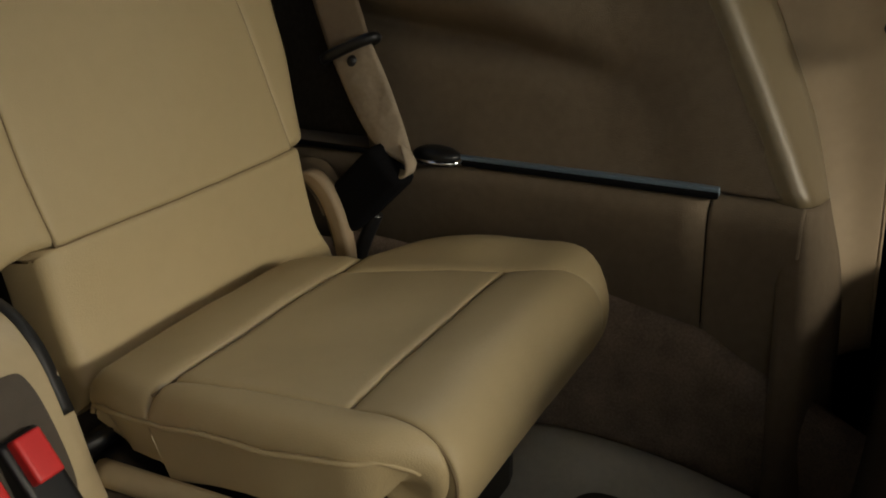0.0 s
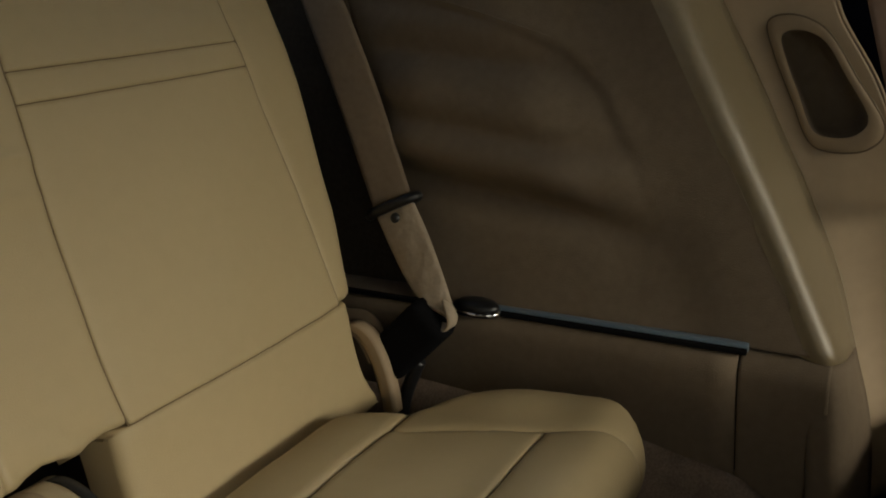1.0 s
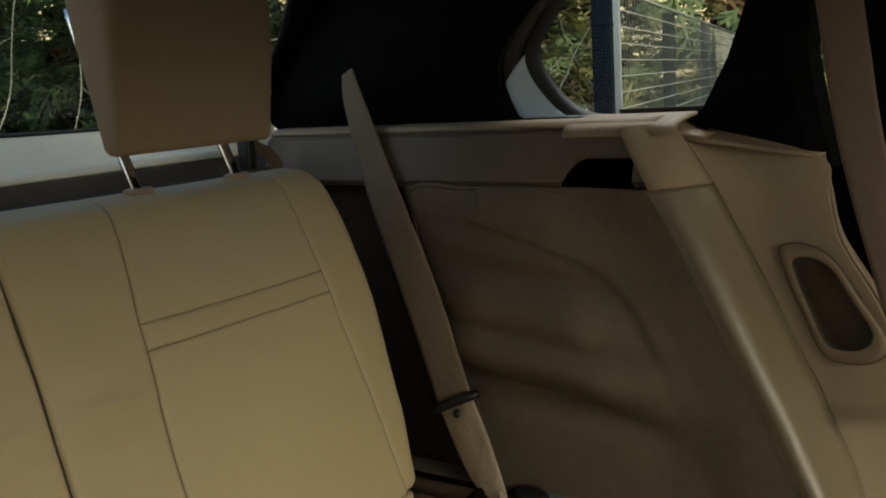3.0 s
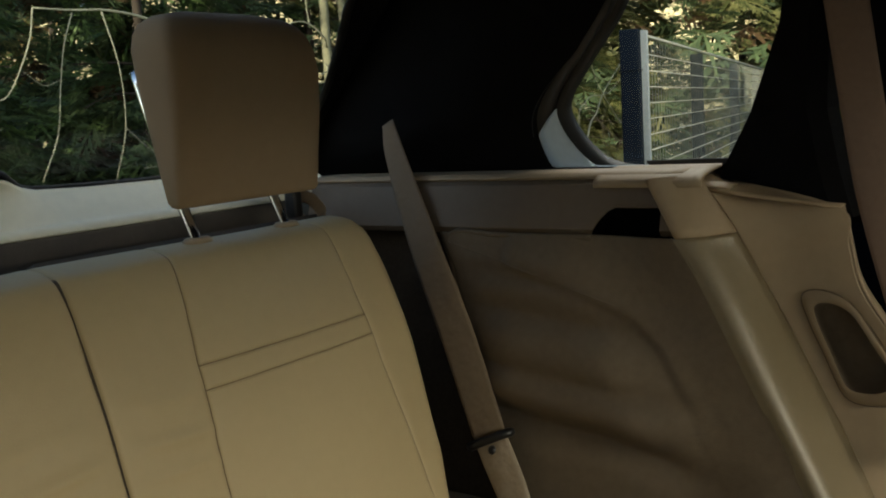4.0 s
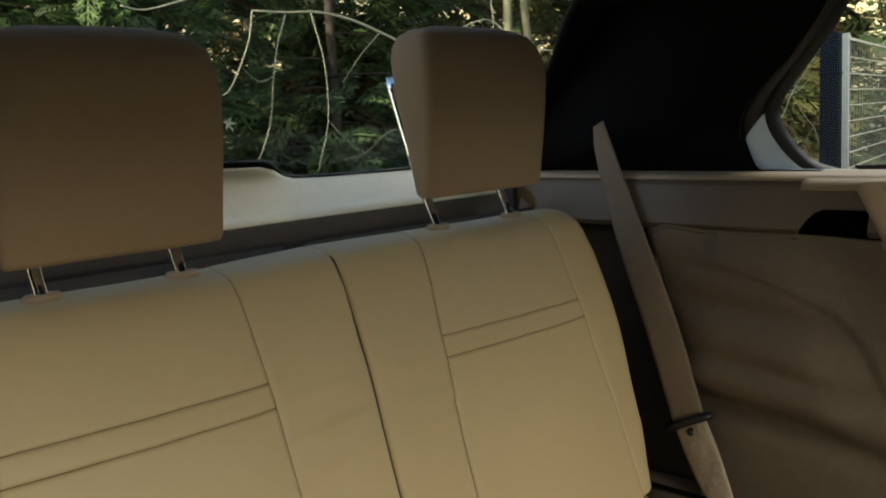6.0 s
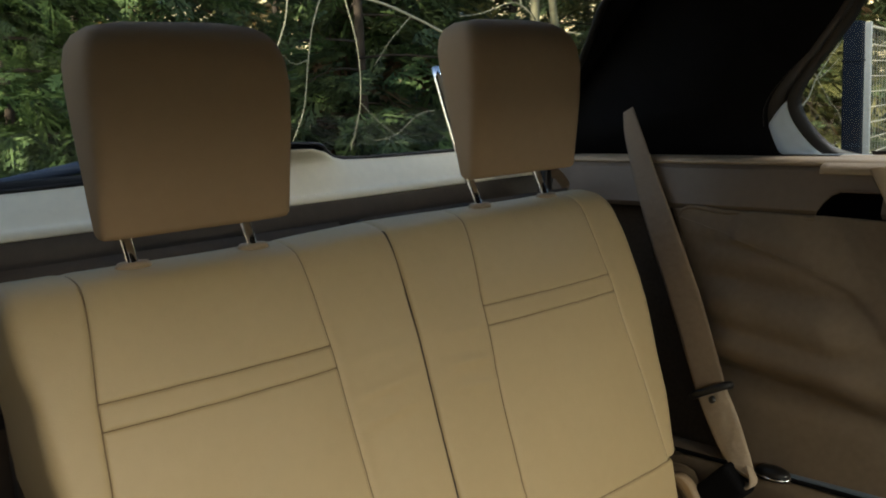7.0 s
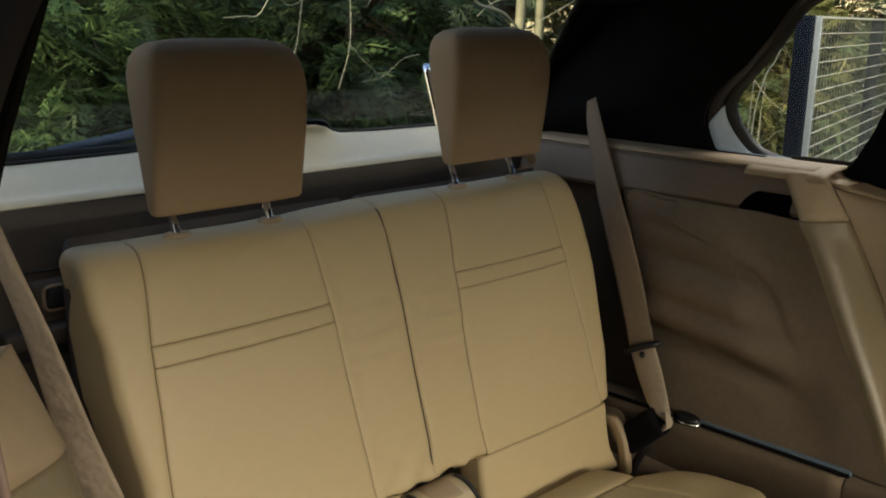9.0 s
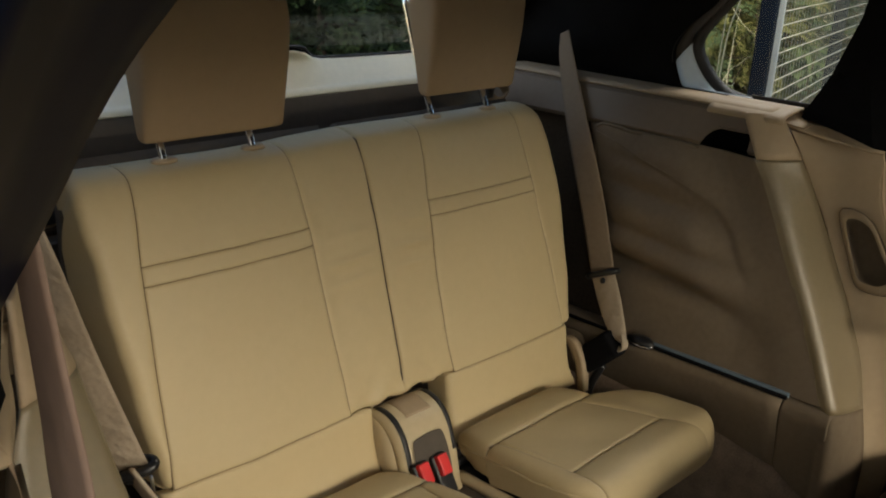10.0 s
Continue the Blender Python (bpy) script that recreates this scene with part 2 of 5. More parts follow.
def loft(lines, n=24, across=4, thick=0.004, side=1, smooth_across=False, shift=None):
    """A sheet with thickness through several lines."""
    rows = [curve_points(line, n) for line in lines]
    cols = []
    for k in range(n + 1):
        pts = [r[k] for r in rows]
        if smooth_across:
            cols.append(curve_points(pts, across * (len(pts) - 1)))
        else:
            c = [pts[0]]
            for a, b in zip(pts, pts[1:]):
                c += [a.lerp(b, (i + 1) / across) for i in range(across)]
            cols.append(c)
    if shift:
        cols = [[shift(p.copy()) for p in c] for c in cols]
    bm = bmesh.new()
    v = [[bm.verts.new((p.x * side, p.y, p.z)) for p in c] for c in cols]
    for i in range(len(v) - 1):
        for j in range(len(v[0]) - 1):
            bm.faces.new((v[i][j], v[i][j + 1], v[i + 1][j + 1], v[i + 1][j]))
    if thick:
        bmesh.ops.recalc_face_normals(bm, faces=bm.faces)
        bmesh.ops.solidify(bm, geom=list(bm.faces), thickness=thick)
    return bm


def tube(points, radius, n=24, seg=10, taper=None, closed_ends=True, flat=None):
    """A round bar along a smooth line; radius may change towards taper."""
    bm = bmesh.new()
    pts = curve_points(points, n)
    rings = []
    up = Vector((0.31, 0.17, 0.94)).normalized()
    for k, p in enumerate(pts):
        d = (pts[min(k + 1, n)] - pts[max(k - 1, 0)]).normalized()
        a = d.cross(up)
        if a.length < 1e-3:
            a = d.cross(Vector((1, 0, 0)))
        a.normalize()
        b = d.cross(a)
        r = radius + ((taper if taper is not None else radius) - radius) * k / n
        rings.append([bm.verts.new(p + (a * math.cos(2 * math.pi * i / seg) + b * math.sin(2 * math.pi * i / seg)) * r) for i in range(seg)])
    for r1, r2 in zip(rings, rings[1:]):
        for i in range(seg):
            bm.faces.new((r1[i], r1[(i + 1) % seg], r2[(i + 1) % seg], r2[i]))
    if closed_ends:
        bm.faces.new(rings[0][::-1])
        bm.faces.new(rings[-1])
    return bm


def box(lo, hi, bevel=0.004, segs=2):
    bm = bmesh.new()
    bmesh.ops.create_cube(bm, size=1)
    c = (Vector(lo) + Vector(hi)) / 2
    d = Vector(hi) - Vector(lo)
    for v in bm.verts:
        v.co = Vector((c.x + v.co.x * d.x, c.y + v.co.y * d.y, c.z + v.co.z * d.z))
    if bevel:
        bmesh.ops.bevel(bm, geom=list(bm.edges), offset=bevel, segments=segs, profile=0.7, affect="EDGES")
    return bm


def move(bm, m):
    bmesh.ops.transform(bm, matrix=m, verts=bm.verts)
    return bm


def ribbon(points, widths, thick=0.0014, n=40):
    """A strap: a line of points, each with the half-width vector that goes across."""
    bm = bmesh.new()
    ps = curve_points(points, n)
    ws = curve_points(widths, n)
    rows = []
    for k, (p, w) in enumerate(zip(ps, ws)):
        d = (ps[min(k + 1, n)] - ps[max(k - 1, 0)]).normalized()
        nn = d.cross(w).normalized() * thick
        rows.append([bm.verts.new(q) for q in (p - w - nn * 0.4, p - w * 0.8 - nn, p + w * 0.8 - nn, p + w - nn * 0.4, p + w + nn * 0.4, p + w * 0.8 + nn, p - w * 0.8 + nn, p - w + nn * 0.4)])
    for a, b in zip(rows, rows[1:]):
        for i in range(8):
            bm.faces.new((a[i], a[(i + 1) % 8], b[(i + 1) % 8], b[i]))
    bm.faces.new(rows[0])
    bm.faces.new(rows[-1][::-1])
    return bm


def ring_sheet(loops, thick=0.0):
    """Bands between closed loops that have the same number of points."""
    bm = bmesh.new()
    vs = [[bm.verts.new(p) for p in loop] for loop in loops]
    for a, b in zip(vs, vs[1:]):
        for i in range(len(a)):
            j = (i + 1) % len(a)
            bm.faces.new((a[i], a[j], b[j], b[i]))
    if thick:
        bmesh.ops.recalc_face_normals(bm, faces=bm.faces)
        bmesh.ops.solidify(bm, geom=list(bm.faces), thickness=thick)
    return bm


def closed_curve(points, n):
    pts = [Vector(p) for p in points]
    m = len(pts)
    out = []
    for k in range(n):
        s = k / n * m
        i = int(s)
        t = s - i
        a, b, c, d = (pts[(i + o) % m] for o in (-1, 0, 1, 2))
        out.append(0.5 * (2 * b + (c - a) * t + (2 * a - 5 * b + 4 * c - d) * t * t + (3 * b - a - 3 * c + d) * t ** 3))
    return out


class Profile:
    """A line in the y-z plane, walked by its length."""

    def __init__(self, points, n=120):
        pts = curve_points([(0, y, z) for y, z in points], n)
        self.y = np.array([p.y for p in pts])
        self.z = np.array([p.z for p in pts])
        self.s = np.concatenate([[0], np.cumsum(np.hypot(np.diff(self.y), np.diff(self.z)))])

    def at(self, s):
        if s > self.s[-1]:
            k = s - self.s[-1]
            return (self.y[-1] + (self.y[-1] - self.y[-2]) / (self.s[-1] - self.s[-2]) * k, self.z[-1] + (self.z[-1] - self.z[-2]) / (self.s[-1] - self.s[-2]) * k)
        return float(np.interp(s, self.s, self.y)), float(np.interp(s, self.s, self.z))

    def where_z(self, z):
        return float(self.s[int(np.argmax(self.z >= z))])

    def where_y(self, y):
        return float(self.s[int(np.argmax(self.y <= y))])


# ---- ground and car shell ----
bm = bmesh.new()
N = 48
rings = [0.0, 3, 6, 10, 18, 40, 120, 600]
prev = None
for r in rings:
    row = [bm.verts.new((math.cos(2 * math.pi * i / N) * r, math.sin(2 * math.pi * i / N) * r + 1, 0.05 * noise.noise(Vector((i, r, 0))) if 2 < r < 50 else 0)) for i in range(N if r else 1)]
    if prev:
        for i in range(N):
            j = (i + 1) % N
            bm.faces.new((prev[0], row[i], row[j]) if len(prev) == 1 else (prev[i], row[i], row[j], prev[j]))
    prev = row
tagged(part("ground", bm, GROUND), "dark leaf-littered ground around the car", "ground", kind="structure")

tagged(part("floor", box((-0.86, -1.5, 0.50), (0.86, 1.24, 0.56), 0.01), CARPET), "brown carpeted floor of the car", "floor", kind="structure")
tagged(part("ceiling", box((-0.68, -1.5, 1.735), (0.62, 1.02, 1.765), 0.008), BLACK), "anthracite headliner under the roof", "ceiling", kind="structure")
for s in (-1, 1):
    k = 0.06 if s < 0 else 0.0
    tagged(part("roof_rail", tube([(s * (0.64 + k), -1.5, 1.755), (s * (0.645 + k), -0.4, 1.765), (s * (0.62 + k), 0.6, 1.76), (s * (0.56 + k), 1.05, 1.73)], 0.042, seg=14), BLACK), "dark lined roof rail above the doors", "trim", kind="structure")
tagged(part("wall_front", box((-0.86, -1.56, 0.5), (0.86, -1.5, 1.16), 0.01), BLACK), "plain dark wall below the windscreen", "wall", kind="structure")


# unseen wall added to keep the sun off the car and bounce skylight
SUNBLOCK = material("pale_bounce", (0.70, 0.65, 0.56), rough=0.9, vary=0.12, scale=2, bump=0.5, bump_scale=120)
tagged(part("sun_block_wall", box((-5.3, -8.0, -0.05), (-5.0, 3.0, 4.9), 0.02), SUNBLOCK), "unseen pale wall added to shade the car and bounce light", "wall", kind="structure")


def side_wall(s):
    """Outer body side below the windows, open at the near rear door."""
    if s > 0:
        tagged(part("wall_far_side", box((0.74, -1.5, 0.5), (0.90, 1.24, 1.37), 0.02), PAINT), "dark painted body side of the car", "wall", kind="structure")
    else:
        tagged(part("wall_near_side", box((-0.90, 0.52, 0.5), (-0.74, 1.24, 1.37), 0.02), PAINT), "dark painted body side behind the open door", "wall", kind="structure")
        # raised above the window line, out of view, to cut sky light
        tagged(part("wall_near_front", box((-0.90, -1.5, 0.5), (-0.74, -0.8, 1.75), 0.02), PAINT), "unseen body side ahead of the door, raised to cut light", "wall", kind="structure")


side_wall(1)
side_wall(-1)


def far_door():
    t = thing("door_1", (0.78, -0.1, 0.5), "closed far rear door with a dark window frame", "door", kind="structure")
    o = [(-1.5, 1.36), (0.44, 1.36), (0.40, 1.76), (-1.5, 1.76)]
    i = [(-0.60, 1.40), (0.30, 1.40), (0.12, 1.68), (-0.50, 1.70)]
    x = lambda z: 0.745 - 0.22 * (z - 1.40)
    lo = [Vector((x(z), y, z)) for y, z in o]
    li = [Vector((x(z), y, z)) for y, z in i]
    part("window_frame", ring_sheet([lo, li], 0.02), BLACK, t, "black window frame", smooth=False)
    bm = bmesh.new()
    bm.faces.new([bm.verts.new(p + Vector((0.01, 0, 0))) for p in li])
    part("pane", bm, GLASS, t, "clear glass pane", smooth=False).visible_shadow = False
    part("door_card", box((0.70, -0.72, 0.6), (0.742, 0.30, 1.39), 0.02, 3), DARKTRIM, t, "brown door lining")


far_door()


# ---- side trim ----
RIDGE = [(0.575, 0.615, 1.414), (0.562, 0.581, 1.358), (0.56, 0.549, 1.305), (0.55, 0.494, 1.202), (0.54, 0.439, 1.099), (0.516, 0.377, 0.979), (0.501, 0.366, 0.90), (0.495, 0.360, 0.78), (0.49, 0.35, 0.58)]
SEAM2 = [(0.605, 0.574, 1.411), (0.615, 0.545, 1.358), (0.635, 0.523, 1.303), (0.64, 0.453, 1.163), (0.635, 0.396, 1.042), (0.62, 0.368, 0.957), (0.60, 0.345, 0.88), (0.57, 0.335, 0.78), (0.55, 0.32, 0.58)]


def ease(v):
    v = max(0.0, min(1.0, v))
    return v * v * (3 - 2 * v)


def groove(p, a, b, c, amount, reach, fade=0.16):
    """A padded fold: a soft swell above a line and a shallow valley along it, dying out forward."""
    z0 = float(np.interp(p.y, [a[0], b[0], c[0]], [a[1], b[1], c[1]]))
    d = p.z - z0
    ends = ease((p.y - a[0] + 0.015) / fade) * ease((c[0] + 0.05 - p.y) / 0.10)
    swell = math.exp(-((d - 0.85 * reach) / (0.7 * reach)) ** 2)
    valley = math.exp(-((d + 0.1 * reach) / (0.32 * reach)) ** 2)
    return amount * ends * (0.8 * swell - 0.55 * valley)


def side_trim(s):
    t = thing("side_trim", (s * 0.56, 0.7, 0.6), "beige plastic and taupe velour side trim with a rounded ridge" if s > 0 else "beige and taupe side trim beside the near seat", "car trim", "side trims of the cabin")

    def folds(p):
        k = groove(p, (0.530, 1.078), (0.682, 1.108), (0.86, 1.128), 0.040, 0.060)
        k += groove(p, (0.55, 1.158), (0.684, 1.173), (0.87, 1.195), 0.028, 0.048)
        k += groove(p, (0.59, 1.225), (0.70, 1.245), (0.88, 1.262), 0.022, 0.047)
        k += groove(p, (0.62, 1.285), (0.74, 1.300), (0.90, 1.312), 0.010, 0.035)
        k += 0.004 * noise.noise(Vector((p.y * 7, p.z * 9, 0.3)))
        hollow = max(0.0, min(1.0, (p.y - float(np.interp(p.z, [1.14, 1.174, 1.217, 1.258, 1.285, 1.318], [0.555, 0.576, 0.600, 0.641, 0.704, 0.82]))) / 0.022))
        k -= 0.006 * hollow * hollow * (3 - 2 * hollow) * max(0.0, min(1.0, (p.z - 1.14) / 0.07)) * max(0.0, min(1.0, (0.93 - p.y) / 0.08))
        near = ease((p.y - float(np.interp(p.z, zs[::-1], ridge_y[::-1]))) / 0.05)
        p.x -= (k + 0.0015 * noise.noise(p * 14)) * near
        return p

    # velour panel, from the rear forward to the ridge
    zs = [1.358, 1.30, 1.20, 1.10, 1.03, 0.985]
    ridge_y = [0.595, 0.560, 0.507, 0.4535, 0.417, 0.394]
    ridge_x = [0.556, 0.5535, 0.544, 0.534, 0.5205, 0.511]

    def panel(y, z):
        """Depth of the panel, blending forward into the ridge."""
        yb = float(np.interp(z, [0.985, 1.182, 1.277, 1.34, 1.358], [0.82, 0.88, 0.911, 0.934, 0.945]))
        f = (yb - y) / (yb - float(np.interp(z, zs[::-1], ridge_y[::-1])))
        x = float(np.interp(z, [0.985, 1.06, 1.358], [0.512, 0.525, 0.570]))
        return x + 0.005 * math.exp(-((f - 0.72) / 0.12) ** 2) + (float(np.interp(z, zs[::-1], ridge_x[::-1])) - x) * ease((f - 0.80) / 0.20)

    lines = []
    for f in (0, 0.2, 0.4, 0.55, 0.65, 0.75, 0.82, 0.87, 0.91, 0.95, 0.98, 1.0):
        line = []
        for z, ry in zip(zs, ridge_y):
            yb = float(np.interp(z, [0.985, 1.182, 1.277, 1.34, 1.358], [0.82, 0.88, 0.911, 0.934, 0.945]))
            y = yb + (ry - yb) * f
            line.append((panel(y, z), y, z))
        lines.append(line)
    part("velour_panel", loft(lines, n=90, across=10, thick=0.004, side=s, shift=folds), VELOUR, t, "taupe velour panel with soft padded folds")
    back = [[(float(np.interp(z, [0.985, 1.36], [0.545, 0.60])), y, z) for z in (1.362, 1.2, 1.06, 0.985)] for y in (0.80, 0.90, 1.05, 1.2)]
    # the roof and pillar shadow here is put into the lining's colour
    part("rear_recess", loft(back, n=16, across=4, thick=0.004, side=s), FELT, t, "recessed lining behind the belt, darkened for shade")
    part("panel_edge", loft([[(p[0], p[1], p[2]) for p in lines[0]], [(p[0] + 0.03, p[1] + 0.004, p[2]) for p in lines[0]]], n=20, across=2, thick=0.003, side=s), VELOUR, t)
    rim = [(p[0] - 0.001, p[1] + 0.001, p[2]) for p in lines[0]][::-1]
    rim[-1] = (0.566, 0.925, 1.357)
    part("panel_rim", tube([(s * x, y, z) for x, y, z in rim + [(0.566, 0.85, 1.3565), (0.566, 0.78, 1.3565), (0.566, 0.712, 1.355)]], 0.0035, n=80, seg=8), VELOUR, t, "padded rim of the velour panel")
    # raised arc seam on the panel
    arc = [(0.57, 0.93, 1.345), (0.556, 0.82, 1.318), (0.548, 0.704, 1.285), (0.545, 0.641, 1.258), (0.540, 0.600, 1.217), (0.534, 0.576, 1.174), (0.530, 0.561, 1.142)]
    line = []
    for p in curve_points(arc, 60):
        p.x = panel(p.y, p.z)
        p = folds(p)
        line.append((s * (p.x - 0.0038), p.y, p.z))
    part("arc_seam", tube(line, 0.0012, n=120, seg=6, taper=0.0002), VELOUR, t)
    # ridge: rounded column edge, then the outward face
    lf = [(x - 0.002, y + 0.022, z) for x, y, z in RIDGE]
    l1 = [(x - 0.0062, y + 0.0135, z) for x, y, z in RIDGE]
    l2 = [(x + 0.002, y - 0.006, z) for x, y, z in RIDGE]
    part("ridge_foot", loft([lf[5:], l1[5:], l2[5:], SEAM2[5:]], n=24, across=5, thick=0.004, side=s, smooth_across=True), VELOUR, t, "taupe velour foot of the ridge")
    part("ridge", loft([lf[1:6], l1[1:6], l2[1:6], SEAM2[1:6]], n=40, across=5, thick=0.004, side=s, smooth_across=True), RIDGEMAT, t, "rounded taupe ridge running down to the floor")
    part("ridge_cap", loft([[(a[0] + (a[0] - b[0]) * 0.25, a[1] + (a[1] - b[1]) * 0.25, 1.428), a, b] for a, b in ([(x + 0.004, y + 0.014, z) for x, y, z in RIDGE[:2]], [(x - 0.006, y + 0.008, z) for x, y, z in RIDGE[:2]], [(x + 0.008, y - 0.012, z) for x, y, z in RIDGE[:2]], SEAM2[:2])], n=10, across=5, thick=0.005, side=s, smooth_across=True), TRIM, t, "smooth beige cap at the top of the ridge")
    # outer trim with the rounded recess
    edge = [(0.668, 0.545, 1.415), (0.662, 0.434, 1.383), (0.66, 0.425, 1.34), (0.66, 0.412, 1.287), (0.66, 0.370, 1.215), (0.66, 0.335, 1.12), (0.655, 0.32, 1.0), (0.63, 0.31, 0.80)]
    sm = [(0.612, 0.572, 1.411), (0.618, 0.543, 1.358), (0.637, 0.521, 1.303), (0.642, 0.494, 1.25), (0.642, 0.455, 1.17), (0.64, 0.42, 1.10), (0.63, 0.375, 0.97), (0.575, 0.35, 0.80)]
    mid = [tuple(a + (b - a) * 0.5 + (0.004 if i == 0 else 0) for i, (a, b) in enumerate(zip(p, q))) for p, q in zip(sm, edge)]
    # return of the trim towards the door gap
    back_edge = [(x + 0.05, y + 0.01, z) if s > 0 else (x + 0.045, y - 0.16, z) for x, y, z in edge[1:]]
    part("trim_return", loft([edge[1:], back_edge], n=40, across=4, thick=0.004, side=s), TRIM, t)
    # recess
    lip = [(0.476, 1.280), (0.452, 1.287), (0.420, 1.272), (0.39, 1.228), (0.360, 1.180), (0.374, 1.156), (0.408, 1.152), (0.430, 1.163), (0.449, 1.205), (0.468, 1.248)]
    cy, cz = 0.420, 1.22
    ot = loft([sm, mid, edge], n=110, across=20, thick=0, side=s, smooth_across=True)
    gone = []
    for fc in ot.faces:
        m = fc.calc_center_median()
        py, pz = cy + (m.y - cy) / 0.90, cz + (m.z - cz) / 0.92
        inside = False
        for (y1, z1), (y2, z2) in zip(lip, lip[1:] + lip[:1]):
            if (z1 > pz) != (z2 > pz) and py < (y2 - y1) * (pz - z1) / (z2 - z1) + y1:
                inside = not inside
        if inside and s > 0:
            gone.append(fc)
    bmesh.ops.delete(ot, geom=gone, context="FACES")
    bmesh.ops.recalc_face_normals(ot, faces=ot.faces)
    bmesh.ops.solidify(ot, geom=list(ot.faces), thickness=0.003)
    part("outer_trim", ot, TRIM, t, "beige pillar trim")
    if s > 0:
        outer = closed_curve([(s * 0.647, y, z) for y, z in lip], 60)
        inner = closed_curve([(s * 0.645, cy + (y - cy) * 0.74, cz + (z - cz) * 0.78) for y, z in lip], 60)
        floor_l = closed_curve([(s * 0.682, cy + (y - cy) * 0.66, cz + (z - cz) * 0.70) for y, z in lip], 60)
        mid_l = [p + Vector((-s * 0.004, 0, 0)) for p in closed_curve([(s * 0.647, cy + (y - cy) * 0.9, cz + (z - cz) * 0.92) for y, z in lip], 60)]
        bmr = ring_sheet([outer, mid_l, inner], 0.0)
        part("recess_frame", bmr, TRIM, t, "raised rounded beige frame")
        bmi = ring_sheet([inner, floor_l])
        bmi.faces.new([v for v in bmi.verts][60:])
        # darker velour tone stands for the shade deep in the recess
        part("recess", bmi, VELOUR, t, "rounded recess, darkened for the shade inside")
        bmo = tube([tuple(p) for p in outer] + [tuple(outer[0])], 0.0009, n=120, seg=5)
        part("recess_gap", bmo, VELOUR, t)
    # upper trim above the velour, with the dark slot
    slot = [(0.620, 1.352), (0.716, 1.352), (0.712, 1.361), (0.701, 1.379), (0.692, 1.388), (0.681, 1.393), (0.620, 1.393)]

    def upper(y, z):
        return float(np.interp(z, [1.355, 1.366, 1.421, 1.430], [0.574, 0.566, 0.585, 0.60]))

    ut = bmesh.new()
    ys = [0.600 + 0.12 * k / 120 for k in range(121)] + [0.72 + 0.48 * k / 12 for k in range(1, 13)]
    uz = [1.358 + 0.072 * k / 72 for k in range(73)]
    vv = [[ut.verts.new((s * upper(y, z), y, z)) for z in uz] for y in ys]
    for a in range(len(ys) - 1):
        for b in range(len(uz) - 1):
            py, pz = (ys[a] + ys[a + 1]) / 2, (uz[b] + uz[b + 1]) / 2
            inside = False
            for (y1, z1), (y2, z2) in zip(slot, slot[1:] + slot[:1]):
                if (z1 > pz) != (z2 > pz) and py < (y2 - y1) * (pz - z1) / (z2 - z1) + y1:
                    inside = not inside
            if not inside:
                ut.faces.new((vv[a][b], vv[a + 1][b], vv[a + 1][b + 1], vv[a][b + 1]))
    bmesh.ops.delete(ut, geom=[v for v in ut.verts if not v.link_faces], context="VERTS")
    bmesh.ops.recalc_face_normals(ut, faces=ut.faces)
    bmesh.ops.solidify(ut, geom=list(ut.faces), thickness=0.003)
    part("upper_trim", ut, SHADETRIM, t, "smooth trim, darkened for the shade on it")
    grown = [(y + (0.003 if y > 0.65 else -0.003), z + (0.003 if z > 1.37 else -0.002)) for y, z in slot]
    bms = ring_sheet([[(s * 0.5745, y, z) for y, z in grown], [(s * 0.63, y, z) for y, z in grown]])
    bms.faces.new(list(bms.verts)[7:])
    part("slot", bms, BLACK if s > 0 else TRIM, t, "dark open slot" if s > 0 else "", smooth=False)
    # ledge under the window
    def ledge_line(y):
        return [(0.592, y, 1.430), (0.602, y, 1.436), (0.63, y, 1.437), (0.70, y, 1.434)]
    part("ledge_end", loft([[(x, y, z - 0.003), (x + 0.01, y, z), (0.64, y, z), (0.70, y, z - 0.002)] for x, y, z in ((0.618, 0.550, 1.4145), (0.609, 0.574, 1.419), (0.600, 0.590, 1.426), (0.593, 0.602, 1.4335))], n=12, across=3, thick=0.004, side=s), TRIM, t)
    part("window_ledge", loft([ledge_line(y) for y in (0.60, 0.7, 0.8, 0.95, 1.1, 1.2)], n=12, across=3, thick=0.004, side=s), TRIM, t, "light beige ledge under the quarter window")
    if s > 0:
        part("ledge_tongue", loft([[(0.579, y, 1.417), (0.581, y, 1.426), (0.60, y, 1.4335), (0.655, y, 1.4395)] for y in (0.572, 0.62, 0.68, 0.712)], n=12, across=3, thick=0.004, side=s), TRIM, t, "thin raised beige lip")
    part("ledge_front", loft([[(0.606, 0.574, 1.413), (0.668, 0.56, 1.418), (0.70, 0.56, 1.418)], [(0.662, 0.436, 1.385), (0.69, 0.43, 1.388), (0.72, 0.43, 1.388)]], n=10, across=6, thick=0.004, side=s), TRIM, t)
    # lower boxes along the seat
    def ledge_box(y0, y1, name, low0, low1):
        ls = []
        for k in range(9):
            f = k / 8
            y = y0 + (y1 - y0) * f
            zl = low0 + (low1 - low0) * f
            ls.append([(0.55, y, 0.988), (0.515, y, 0.984), (0.500, y, 0.979), (0.492, y, 0.965), (0.494, y, 0.94), (0.50, y, (0.94 + zl) / 2), (0.506, y, zl)])
        bm = loft(ls, n=24, across=3, thick=0.004, side=s, shift=lambda p: Vector((p.x + 0.002 * noise.noise(p * 18), p.y, p.z)))
        part(name, bm, VELOUR, t, "taupe velour lower side box")
    ledge_box(0.457, 1.10, "side_box", 0.845, 0.90)
    ledge_box(0.374, 0.4553, "front_box", 0.79, 0.842)
